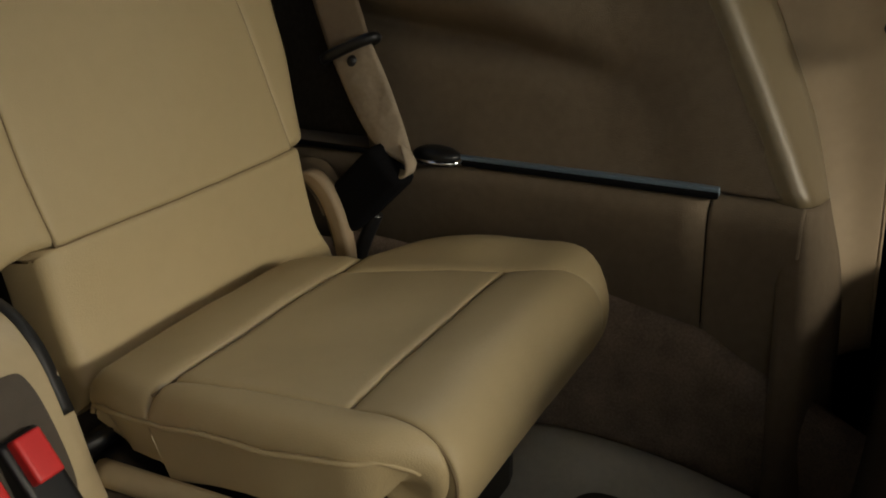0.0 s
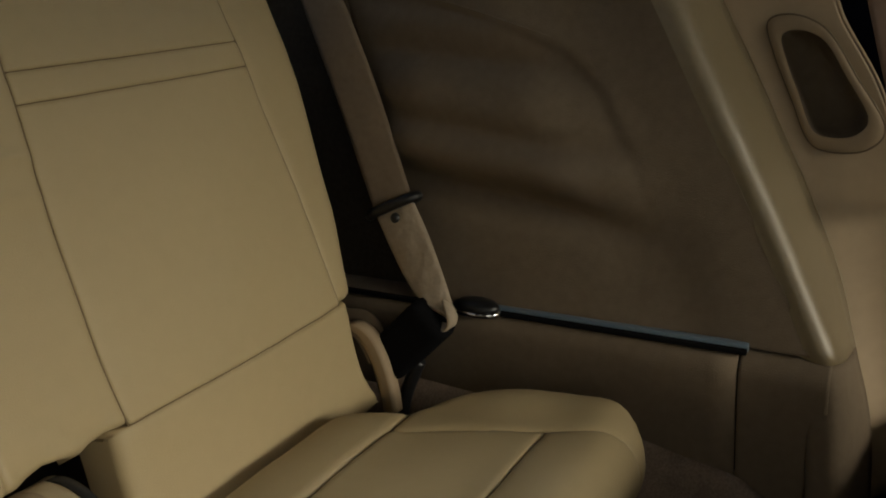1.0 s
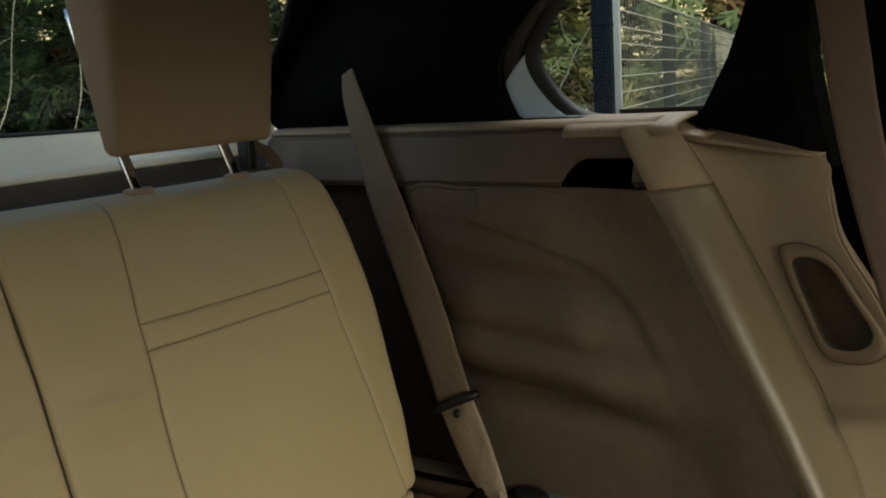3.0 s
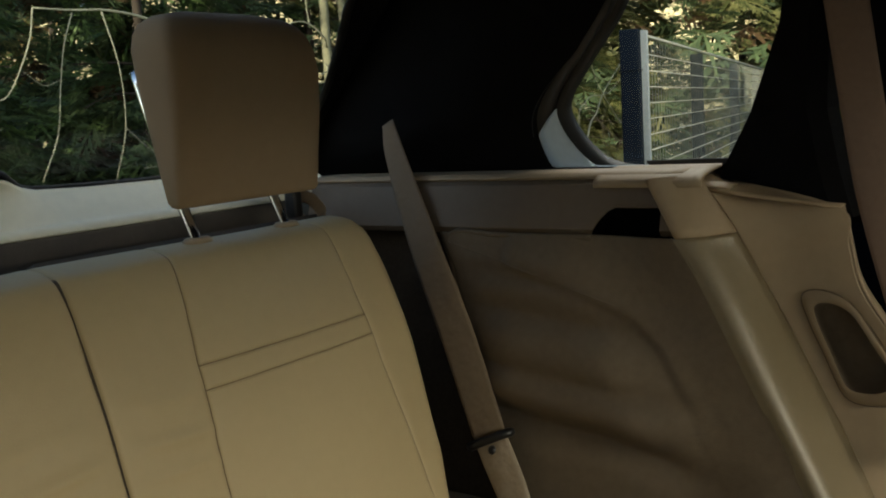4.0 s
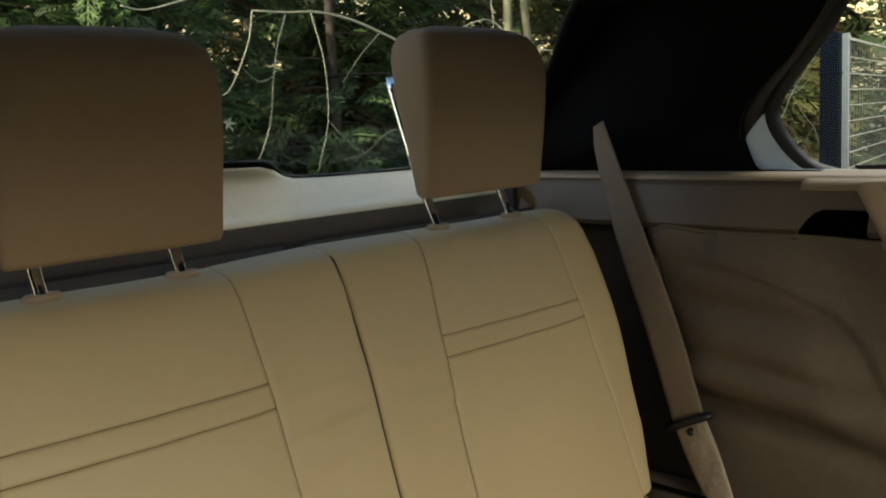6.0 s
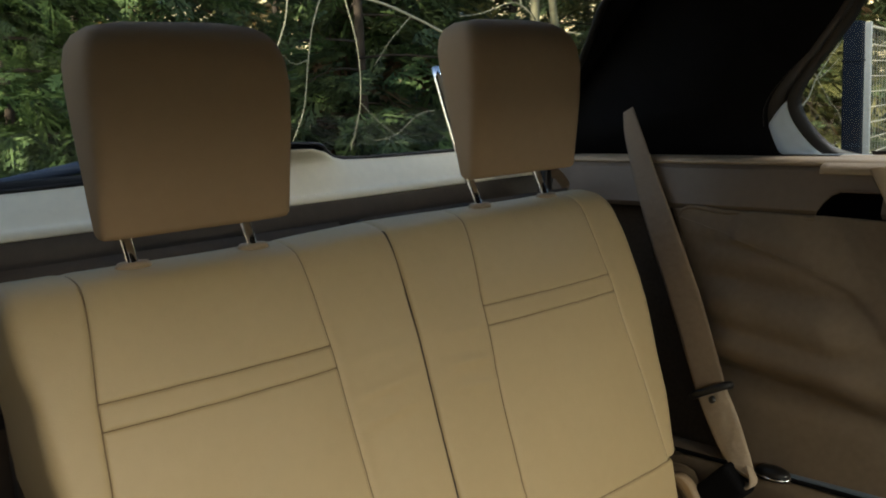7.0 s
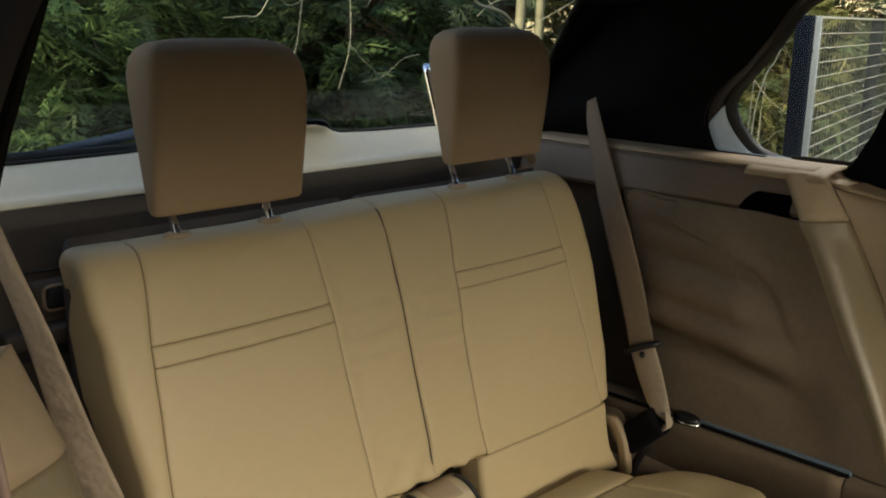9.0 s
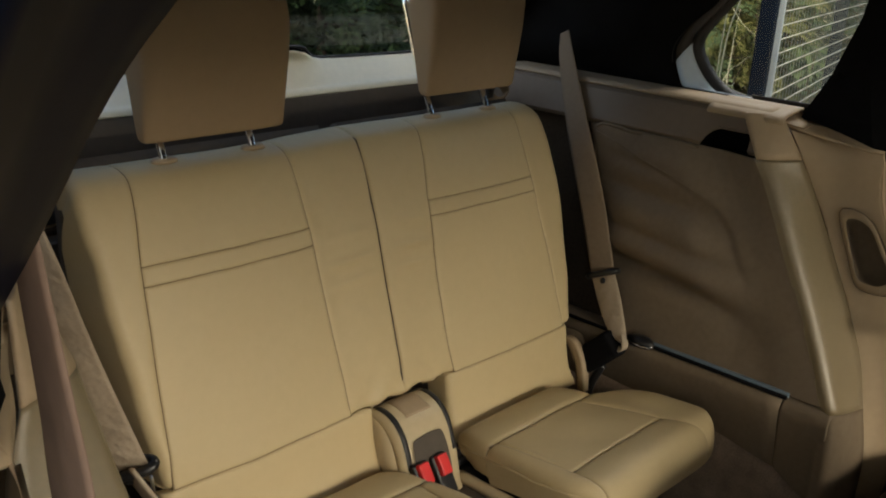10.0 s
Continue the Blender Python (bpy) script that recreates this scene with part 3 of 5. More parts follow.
    part("slit", box((min(s * 0.4975, s * 0.5045), 0.450, 0.9815), (max(s * 0.4975, s * 0.5045), 1.05, 0.9865), 0.001), BLACK, t, "narrow black slit")
    part("slit_rail", box((min(s * 0.5035, s * 0.512), 0.450, 0.982), (max(s * 0.5035, s * 0.512), 0.755, 0.9905), 0.001), RAILGREY, t, "bluish grey rail along the slit")
    # carpet that swells out below the boxes
    ls = []
    for y, zt in ((0.25, 0.74), (0.36, 0.795), (0.45, 0.845), (0.55, 0.868), (0.8, 0.885), (1.1, 0.90)):
        ls.append([(0.512, y, zt + 0.004), (0.498, y, zt - 0.006), (0.490, y, zt - 0.04), (0.497, y, zt - 0.10), (0.512, y, 0.56)])
    part("lower_carpet", loft(ls, n=20, across=4, thick=0.004, side=s), CARPET, t, "brown carpet along the floor")
    if s < 0:
        t.location.x -= 0.085
    return t


side_trim(1)
side_trim(-1)


# ---- quarter window, pillars and rear window ----
def wall_x(z):
    return 0.672 - 0.22 * (z - 1.43)


QUARTER = [(0.66, 1.690), (0.705, 1.632), (0.742, 1.592), (0.790, 1.535), (0.792, 1.500), (0.764, 1.458), (0.73, 1.437), (0.656, 1.427), (0.568, 1.428), (0.548, 1.47), (0.520, 1.54), (0.478, 1.640), (0.47, 1.685), (0.49, 1.705), (0.60, 1.712)]


def quarter_window(s):
    name = "window_1" if s > 0 else "window_2"
    t = thing(name, (s * 0.66, 0.64, 1.43), "rear quarter window in a dark lined pillar", "window", kind="structure")
    glass = closed_curve([(s * (wall_x(z) + 0.028), y, z) for y, z in QUARTER], 90)
    cy, cz = 0.64, 1.56
    seal = [Vector((p.x - s * 0.012, cy + (p.y - cy) * 1.07, cz + (p.z - cz) * 1.07)) for p in glass]
    rim = []
    for p in glass:
        dy, dz = p.y - cy, p.z - cz
        grow = 0.010
        if dy > 0:
            grow += 0.042 * max(0, min(1, dy / 0.1)) * max(0, min(1, 0.25 - dz / 0.12))
        L = math.hypot(dy, dz)
        y, z = p.y + dy / L * grow, p.z + dz / L * grow
        z = max(z, 1.4375) if y > 0.56 else z
        rim.append(Vector((s * (wall_x(z) - 0.002), y, z)))
    outer = []
    for p in rim:
        dy, dz = p.y - cy, p.z - cz
        k = 99.0
        for lim, d in ((0.64, dy), (-0.17, dy), (0.20, dz), (-0.128, dz)):
            if d * lim > 0:
                k = min(k, lim / d)
        y, z = cy + dy * k, cz + dz * k
        y = min(y, 1.306 - 1.08 * (z - 1.455))
        outer.append(Vector((s * wall_x(z), y, z)))
    part("pillar_lining", ring_sheet([outer, rim], 0.003), BLACK, t, "black pillar lining")
    # the lit lower corner is cut out and coloured pale, the rest dark
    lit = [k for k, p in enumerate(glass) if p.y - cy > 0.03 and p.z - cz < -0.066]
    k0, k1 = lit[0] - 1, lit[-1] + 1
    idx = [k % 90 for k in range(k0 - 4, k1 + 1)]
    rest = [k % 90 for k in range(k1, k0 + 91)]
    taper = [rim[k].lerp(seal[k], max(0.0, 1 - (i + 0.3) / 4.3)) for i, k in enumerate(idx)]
    part("lit_corner", loft([taper, [seal[k] * 1.0 for k in idx]], n=len(idx) * 2, across=3, thick=0.002), REVEAL, t, "lower surround corner, painted pale for the light on it")
    back = Vector((s * 0.003, 0, 0))
    part("window_surround", loft([[rim[k] + (rim[k] - seal[k]) * 0.3 + back for k in rest], [seal[k] + back for k in rest]], n=len(rest) * 2, across=2, thick=0.002), SURROUND, t, "moulded window surround, darkened for shade")
    part("window_seal", ring_sheet([seal, [Vector((p.x + s * 0.004, cy + (p.y - cy) * 0.975, cz + (p.z - cz) * 0.975)) for p in glass]], 0.002), RUBBER, t, "black rubber seal")
    bm = bmesh.new()
    bm.faces.new([bm.verts.new(p) for p in glass])
    g = part("pane", bm, GLASS, t, "clear glass pane", smooth=False)
    g.visible_shadow = False
    if s < 0:
        t.location.x -= 0.075
    return t


quarter_window(1)
quarter_window(-1)


def pillar(s):
    """Pillar between the rear door and the quarter window."""
    sec = []
    for z, xi, y0, y1 in ((1.37 if s > 0 else 1.425, 0.668, 0.425, 0.60 if s > 0 else 0.58), (1.43, 0.665, 0.44, 0.575), (1.50, 0.652, 0.45, 0.535), (1.60, 0.625, 0.44, 0.492), (1.70, 0.60, 0.41, 0.47), (1.76, 0.585, 0.39, 0.45)):
        sec.append([(s * xi, y1, z), (s * xi, y0 + 0.02, z), (s * (xi + 0.012), y0, z), (s * (xi + 0.05), y0 - 0.005, z), (s * (xi + 0.07), y0, z), (s * (xi + 0.07), y1, z), (s * (xi + 0.05), y1 + 0.01, z)])
    ob = part("pillar", ring_sheet(sec), BLACK, None, smooth=False)
    if s < 0:
        ob.location.x -= 0.075
    return tagged(ob, "black lined door pillar" if s > 0 else "black door pillar beside the open door", "pillar", kind="structure")


pillar(1)
pillar(-1)


def door_jamb(s):
    """Rounded rear corner of the door opening, from the roof down to the sill."""
    edge = [(0.80, -0.30, 1.74), (0.80, 0.02, 1.735), (0.80, 0.10, 1.715), (0.80, 0.150, 1.684), (0.803, 0.187, 1.650), (0.802, 0.244, 1.594), (0.815, 0.320, 1.50), (0.83, 0.39, 1.39), (0.84, 0.46, 1.2), (0.84, 0.47, 0.9), (0.84, 0.40, 0.56)]
    inner = [(0.70, -0.30, 1.765), (0.70, 0.05, 1.765), (0.70, 0.24, 1.75), (0.70, 0.36, 1.72), (0.71, 0.43, 1.68), (0.725, 0.49, 1.60), (0.74, 0.52, 1.51), (0.755, 0.54, 1.40), (0.76, 0.55, 1.2), (0.76, 0.55, 0.9), (0.76, 0.52, 0.56)]
    skin = [(x + 0.03, y - 0.05, z + 0.03) for x, y, z in edge]
    fold = [(x + 0.07, y - 0.12, z + 0.05) for x, y, z in edge]
    near = [tuple(a + (b - a) * 0.12 for a, b in zip(p, q)) for p, q in zip(edge, inner)]
    t = thing("door_frame_" + ("far" if s > 0 else "near"), (s * 0.82, 0.4, 0.56), "dark painted rear corner of the door opening", "door frame", kind="structure")
    part("jamb", loft([inner, near, edge, skin, fold], n=60, across=4, thick=0.006, side=s), PAINT, t, "dark blue-black painted jamb")
    part("door_seal", tube([(s * x, y, z) for x, y, z in near], 0.005, n=60, seg=8), RUBBER, t, "black rubber door seal")


door_jamb(-1)


def lean(z):
    return 1.30 - 1.08 * (z - 1.455)


def rear_window():
    t = thing("window_3", (0, 1.30, 1.45), "wide rear window of the tailgate with a stepped lower edge", "window", kind="structure")
    right = [(0.0, 1.489), (0.06, 1.4885), (0.115, 1.484), (0.142, 1.470), (0.165, 1.461), (0.24, 1.457), (0.40, 1.455), (0.53, 1.456), (0.595, 1.47), (0.622, 1.51), (0.618, 1.56), (0.585, 1.62), (0.545, 1.68), (0.52, 1.715), (0.40, 1.725), (0.2, 1.73), (0.0, 1.73)]
    pts = right + [(-x, z) for x, z in right[-2:0:-1]]
    loop = closed_curve([(x, lean(z), z) for x, z in pts], 160)
    out = []
    for p in loop:
        dz = p.z - 1.58
        k = 99.0
        for lim, d in ((0.72, p.x), (-0.72, p.x), (0.20, dz), (-0.165, dz)):
            if abs(d) > 1e-6 and d * lim > 0:
                k = min(k, lim / d)
        z = 1.58 + dz * k
        out.append(Vector((p.x * k, lean(z) + 0.004, z)))
    part("window_frame", ring_sheet([out, loop], 0.004), BLACK, t, "black lined window frame")
    seal = [Vector((p.x * 0.985, lean(1.58 + (p.z - 1.58) * 0.955) + 0.006, 1.58 + (p.z - 1.58) * 0.955)) for p in loop]
    part("window_seal", ring_sheet([loop, seal], 0.004), RUBBER, t, "black rubber seal")
    bm = bmesh.new()
    bm.faces.new([bm.verts.new(p + Vector((0, 0.012, 0.004))) for p in loop])
    g = part("pane", bm, GLASS, t, "clear glass pane", smooth=False)
    g.visible_shadow = False


rear_window()


def tailgate():
    t = thing("tailgate_trim", (0, 1.25, 0.6), "tailgate lining, light sill above brown lower trim", "car trim")
    ls = []
    for x in np.linspace(-0.70, 0.70, 57):
        a = abs(x)
        top = float(np.interp(a, [0, 0.115, 0.142, 0.165, 0.24, 0.40, 0.53, 0.60, 0.66], [1.486, 1.482, 1.467, 1.458, 1.454, 1.452, 1.453, 1.468, 1.50]))
        ls.append([(x, 1.250, 1.402), (x, 1.253, 1.410), (x, 1.262, 1.415), (x, 1.278, top - 0.02), (x, lean(top) - 0.004, top)])
    part("sill", loft(ls, n=14, across=1, thick=0.004), TAILTRIM, t, "pale smooth sill under the rear glass")
    ls = [[(x, 1.251, 1.403), (x, 1.246, 1.37), (x, 1.24, 1.25), (x, 1.238, 1.0), (x, 1.235, 0.56)] for x in np.linspace(-0.70, 0.70, 12)]
    part("lower_lining", loft(ls, n=20, across=2, thick=0.004), DARKTRIM, t, "brown grained lining, darkened for shade")
    for s in (-1, 1):
        c = s * 0.386
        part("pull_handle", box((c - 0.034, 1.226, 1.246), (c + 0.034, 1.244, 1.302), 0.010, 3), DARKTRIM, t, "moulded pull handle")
        part("handle_hole", box((c - 0.014, 1.216, 1.263), (c + 0.014, 1.224, 1.291), 0.006, 3), RUBBER, t, "dark hole")
        rim = closed_curve([(c + 0.017 * math.copysign(abs(math.cos(a)) ** 0.6, math.cos(a)), 1.2225, 1.277 + 0.017 * math.copysign(abs(math.sin(a)) ** 0.6, math.sin(a))) for a in [math.pi * k / 8 for k in range(16)]], 40)
        part("hole_rim", tube([tuple(p) for p in rim] + [tuple(rim[0])], 0.0028, n=60, seg=8), TRIM, t, "smooth beige rim")
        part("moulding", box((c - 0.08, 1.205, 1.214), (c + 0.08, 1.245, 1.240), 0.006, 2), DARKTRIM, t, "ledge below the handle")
        # black strip put under the ledge as its shade
        part("ledge_shade", box((c - 0.085, 1.226, 1.19), (c + 0.085, 1.244, 1.2145), 0.002, 2), RUBBER, t, "dark strip for the shade below the ledge")
        part("joint", box((c - 0.10, 1.234, 1.312), (c + 0.10, 1.2435, 1.316), 0.001, 1), RUBBER, t)
    part("label", box((-0.440, 1.228, 1.262), (-0.420, 1.2425, 1.276), 0.001, 1), BLUETAG, t, "small pale blue label")
    w = thing("rear_wiper", (-0.2, 1.33, 1.49), "dark rear wiper arm outside the glass", "wiper")
    part("arm", tube([(-0.02, 1.315, 1.478), (-0.12, 1.318, 1.492), (-0.24, 1.32, 1.478), (-0.34, 1.322, 1.466)], 0.012, seg=10, taper=0.006), SLATE, w, "slate-blue arm cover")
    part("blade", box((-0.42, 1.312, 1.458), (-0.10, 1.322, 1.470), 0.003), RUBBER, w)


tailgate()


# ---- seats of the third row ----
BACK = Profile([(0.812, 0.898), (0.830, 0.915), (0.843, 0.955), (0.851, 1.003), (0.872, 1.08), (0.901, 1.175), (0.925, 1.257), (0.937, 1.290), (0.958, 1.345), (0.974, 1.378), (0.990, 1.393), (1.02, 1.399), (1.05, 1.393), (1.07, 1.375), (1.08, 1.33), (1.075, 1.2), (1.06, 1.0), (1.04, 0.88)], 240)
CUSH = Profile([(0.820, 0.900), (0.812, 0.916), (0.795, 0.927), (0.76, 0.934), (0.72, 0.936), (0.66, 0.940), (0.60, 0.943), (0.565, 0.947), (0.541, 0.946), (0.523, 0.936), (0.512, 0.918), (0.510, 0.898), (0.517, 0.876), (0.533, 0.858)], 200)


def seam_in(z, s=1):
    if s < 0:
        return float(np.interp(z, [1.003, 1.13, 1.27, 1.395], [0.113, 0.120, 0.127, 0.134]))
    return float(np.interp(z, [1.003, 1.06, 1.15, 1.28, 1.395], [0.112, 0.107, 0.107, 0.115, 0.131]))


def seam_out(z, s=1):
    return (0.0 if s > 0 else float(np.interp(z, [1.0, 1.13, 1.28, 1.395], [0.0, 0.008, 0.016, 0.009]))) + float(np.interp(z, [1.0, 1.13, 1.28, 1.395], [0.408, 0.394, 0.377, 0.368]))


def edge_out(z, s=1):
    k = 0.0 if s > 0 else float(np.interp(z, [1.0, 1.15, 1.3, 1.38, 1.41], [0.028, 0.030, 0.020, 0.004, 0.0]))
    return -k + float(np.interp(z, [0.9, 1.0, 1.1, 1.23, 1.33, 1.38, 1.41], [0.435, 0.444, 0.460, 0.470, 0.466, 0.456, 0.446]))


def seat(s):
    t = thing("folding_seat", (s * 0.25, 0.8, 0.6), "beige leather third-row seat with stitched panels" if s > 0 else "beige leather third-row seat beside the open door", "car seat", "third-row seats")

    def surf(x, v):
        y, z = BACK.at(v)
        if s < 0:
            z -= 0.006 * min(1.0, max(0.0, (z - 1.30) / 0.09)) * min(1.0, max(0.0, x / 0.15))
        n = 0.0
        if 0.10 < x < 0.42:
            n += 0.006 * math.sin(math.pi * (x - 0.10) / 0.32)
        n += 0.0022 * noise.noise(Vector((x * 16 + s * 3, z * 13, 1.7))) + 0.0008 * noise.noise(Vector((x * 50 + s * 3, z * 38, 5.1)))
        if x < 0.125 and z < 1.35:
            for zz, a in ((1.225, 1.0), (1.195, 0.7), (1.262, 0.5)):
                n += 0.0046 * a * math.exp(-((z - zz + 0.08 * (x - 0.06)) / 0.006) ** 2) * math.sin(math.pi * min(1, max(0, (x - 0.01) / 0.11)))
            if 1.004 < z < 1.06:
                n += 0.0045 * math.sin(x * 110 + z * 95) * (1.06 - z) / 0.06 * (1 if x < 0.09 else 0.3)
        return Vector((x, y - n, z))

    zat = lambda v: BACK.at(v)[1]
    c, b0, b1, top = BACK.where_z(1.003), BACK.where_z(1.2575), BACK.where_z(1.281), BACK.where_z(1.398) + 0.045
    part("lower_panel", patch(surf, lambda v: seam_in(zat(v), s), lambda v: seam_out(zat(v), s), c, b0, (0.007, 0.007, 0.005, 0.005), (0.012,) * 4, (16, 20), s, press=(0.36, 0.36, 0.4, 0.4)), LEATHER, t, "smooth beige leather panel")
    part("band", patch(surf, lambda v: seam_in(zat(v), s), lambda v: seam_out(zat(v), s), b0, b1, (0.007, 0.007, 0.005, 0.005), (0.012,) * 4, (16, 4), s, press=(0.36, 0.36, 0.4, 0.4)), LEATHER, t, "narrow stitched leather band")
    part("upper_panel", patch(surf, lambda v: seam_in(zat(v), s), lambda v: seam_out(zat(v), s), b1, top, (0.007, 0.007, 0.005, 0.005), (0.012,) * 4, (16, 18), s, press=(0.36, 0.36, 0.4, 0.4)), LEATHER, t)
    part("inner_bolster", patch(surf, lambda v: 0.0004, lambda v: seam_in(zat(v), s), c, top, (0.006, 0.009, 0.008, 0.004), (0.06, 0.012, 0.02, 0.02), (10, 140), s, press=(1, 0.36, 1, 1), shallow=lambda v: float(np.interp(v, [BACK.where_z(1.30), BACK.where_z(1.37)], [1.0, 0.3]))), LEATHER, t, "creased leather inner bolster")
    part("outer_bolster", patch(surf, lambda v: seam_out(zat(v), s), lambda v: edge_out(zat(v), s), c, top, (0.009, 0.028 if s > 0 else 0.018, 0.010, 0.004), (0.012, 0.085, 0.02, 0.02), (6, 30), s, press=(0.36, 1, 1, 1), shallow=lambda v: float(np.interp(v, [BACK.where_z(1.30), BACK.where_z(1.37)], [1.0, 0.35]))), LEATHER, t)
    part("hinge_panel", patch(surf, lambda v: 0.095 if s > 0 else 0.066, lambda v: 0.424, BACK.where_z(0.9), c, (0.012, 0.012, 0.012, 0.005), (0.04, 0.04, 0.04, 0.012), (16, 8), s), LEATHER, t, "plain leather panel at the fold")
    # stitched seams between the panels
    def stitch(fn, va, vb, count):
        line = []
        for k in range(count):
            v = va + (vb - va) * k / (count - 1)
            p, q = surf(fn(v, k / (count - 1)), v), surf(fn(v, k / (count - 1)), v + 0.002)
            d = (q - p).normalized()
            p = p + Vector((0, d.z, -d.y)) * 0.0032
            line.append((p.x * s, p.y, p.z))
        part("seam", tube(line, 0.0012, n=count * 2, seg=6), SEAM, t, "sewn seam")

    stitch(lambda v, f: seam_in(zat(v), s), c, top, 40)
    # dark filler laid in the gap between the seats as its shade
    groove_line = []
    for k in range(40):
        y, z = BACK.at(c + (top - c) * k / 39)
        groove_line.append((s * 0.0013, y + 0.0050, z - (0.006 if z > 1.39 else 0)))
    part("gap_shade", tube(groove_line, 0.0011, n=80, seg=6), DARKTRIM, t, "dark strip for the shade in the seat gap")
    stitch(lambda v, f: seam_out(zat(v), s), c, top, 40)
    for vv in (c, b0, b1):
        stitch(lambda v, f: seam_in(zat(vv), s) + (seam_out(zat(vv), s) - seam_in(zat(vv), s)) * f, vv, vv + 1e-5, 24)
    # back board behind the padding
    ls = []
    for x in np.linspace(0.02, 0.43, 8):
        ls.append([(x, 1.05, 1.40), (x, 1.075, 1.385), (x, 1.085, 1.33), (x, 1.075, 1.15), (x, 1.05, 0.92)])
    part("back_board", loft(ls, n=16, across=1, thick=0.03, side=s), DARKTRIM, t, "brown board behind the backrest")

    def csurf(x, v):
        y, z = CUSH.at(v)
        n = 0.0020 * noise.noise(Vector((x * 15 + s * 5, y * 15, 4.2))) + 0.0007 * noise.noise(Vector((x * 45, y * 45, 2.2)))
        if 0.08 < x < 0.38 and y > 0.5:
            n += 0.003 * math.sin(math.pi * (x - 0.08) / 0.30)
        if 0.53 < y < 0.74:
            e = min(abs(x - 0.395), abs(x - 0.07))
            n += 0.007 * max(0.0, 1 - (e / 0.035) ** 2) * math.sin(math.pi * (y - 0.53) / 0.21) ** 0.7
        return Vector((x, y, z + n))

    yat = lambda v: CUSH.at(v)[0]

    def cin(v):
        y, z = CUSH.at(v)
        k = max(0.0, v - CUSH.where_y(0.60)) / 0.2
        return float(np.interp(y, [0.50, 0.53, 0.57, 0.63, 0.71, 0.77, 0.81], [0.084, 0.074, 0.061, 0.054, 0.056, 0.064, 0.078])) + 0.03 * min(1, k) ** 2

    def cout(v):
        y, z = CUSH.at(v)
        k = max(0.0, v - CUSH.where_y(0.60)) / 0.2
        return float(np.interp(y, [0.50, 0.53, 0.56, 0.60, 0.65, 0.70, 0.735, 0.80], [0.408, 0.428, 0.442, 0.444, 0.430, 0.400, 0.352, 0.338])) - 0.045 * min(1, k) ** 2

    sl = lambda v: float(np.interp(yat(v), [0.50, 0.53, 0.59, 0.72], [0.096, 0.097, 0.100, 0.088]))
    sr = lambda v: float(np.interp(yat(v), [0.50, 0.53, 0.59, 0.72], [0.374, 0.370, 0.350, 0.305]))
    r0, r1, r2, r3 = 0.0, CUSH.where_y(0.731), CUSH.where_y(0.594), float(CUSH.s[-1])
    q = (0.012,) * 4
    part("rear_roll", patch(csurf, cin, cout, r0, r1, (0.020, 0.022, 0.012, 0.012), (0.034, 0.034, 0.012, 0.012), (18, 8), s, -1, tuck=0.006, press=(1, 1, 1, 0.42)), LEATHER, t)
    part("centre_panel", patch(csurf, sl, sr, r1, r2, (0.012, 0.012, 0.010, 0.008), q, (14, 10), s, -1, press=(0.34, 0.34, 0.42, 0.36)), LEATHER, t)
    part("front_panel", patch(csurf, sl, sr, r2, r3, (0.010, 0.010, 0.010, 0.006), q, (14, 20), s, -1, press=(0.34, 0.34, 0.36, 1)), LEATHER, t, "rounded leather front edge")
    part("side_roll", patch(csurf, cin, sl, r1, r3, (0.020, 0.012, 0.010, 0.006), (0.048, 0.012, 0.012, 0.012), (8, 26), s, -1, tuck=0.006, press=(1, 0.34, 0.55, 1)), LEATHER, t)
    part("side_roll", patch(csurf, sr, cout, r1, r3, (0.012, 0.022, 0.010, 0.006), (0.012, 0.048, 0.012, 0.012), (8, 26), s, -1, tuck=0.006, press=(0.34, 1, 0.55, 1)), LEATHER, t)
    def cstitch(fn, va, vb, count):
        line = []
        for k in range(count):
            f = k / (count - 1)
            v = va + (vb - va) * f
            p, q = csurf(fn(v, f), v), csurf(fn(v, f), v + 0.002)
            d = (q - p).normalized()
            p = p + Vector((0, -d.z, d.y)) * 0.0046
            line.append((p.x * s, p.y, p.z))
        part("seam", tube(line, 0.0013, n=count * 2, seg=6), SEAM, t, "sewn seam")

    cstitch(lambda v, f: sl(v), r1, r3 - 0.004, 40)
    cstitch(lambda v, f: sr(v), r1, r3 - 0.004, 40)
    cstitch(lambda v, f: sl(r2) + (sr(r2) - sl(r2)) * f, r2, r2 + 1e-5, 20)
    cstitch(lambda v, f: cin(r1) + 0.01 + (cout(r1) - cin(r1) - 0.02) * f, r1, r1 + 1e-5, 24)
    for fn, r, sgn in ((cin, 0.020, 1), (cout, 0.022, -1)):
        line = []
        for k in range(40):
            v = 0.012 + (r3 - 0.087) * k / 39
            p = csurf(fn(v), v)
            q = csurf(fn(v), v + 0.02)
            d = (q - p).normalized()
            nn = Vector((0, -d.z, d.y))
            if nn.z < 0 and p.y > 0.52:
                nn = -nn
            elif p.y <= 0.52 and nn.y > 0:
                nn = -nn
            p = p - nn * r
            line.append((p.x * s, p.y, p.z))
        part("piping", tube(line, 0.0022, n=60, seg=6), LEATHER, t)
    # underside
    out = []
    for f in np.linspace(0, 1, 30):
        v = r0 + (r3 - r0) * f
        out.append((cin(v) + 0.012, yat(v)))
    base = [[(x, y, z) for x in np.linspace(0.055, 0.412, 10)] for y, z in ((0.80, 0.885), (0.80, 0.862), (0.72, 0.85), (0.60, 0.85), (0.54, 0.860))]
    part("cushion_base", loft(base, n=12, across=3, thick=0.012, side=s), BLACKPLASTIC, t, "dark cushion base")
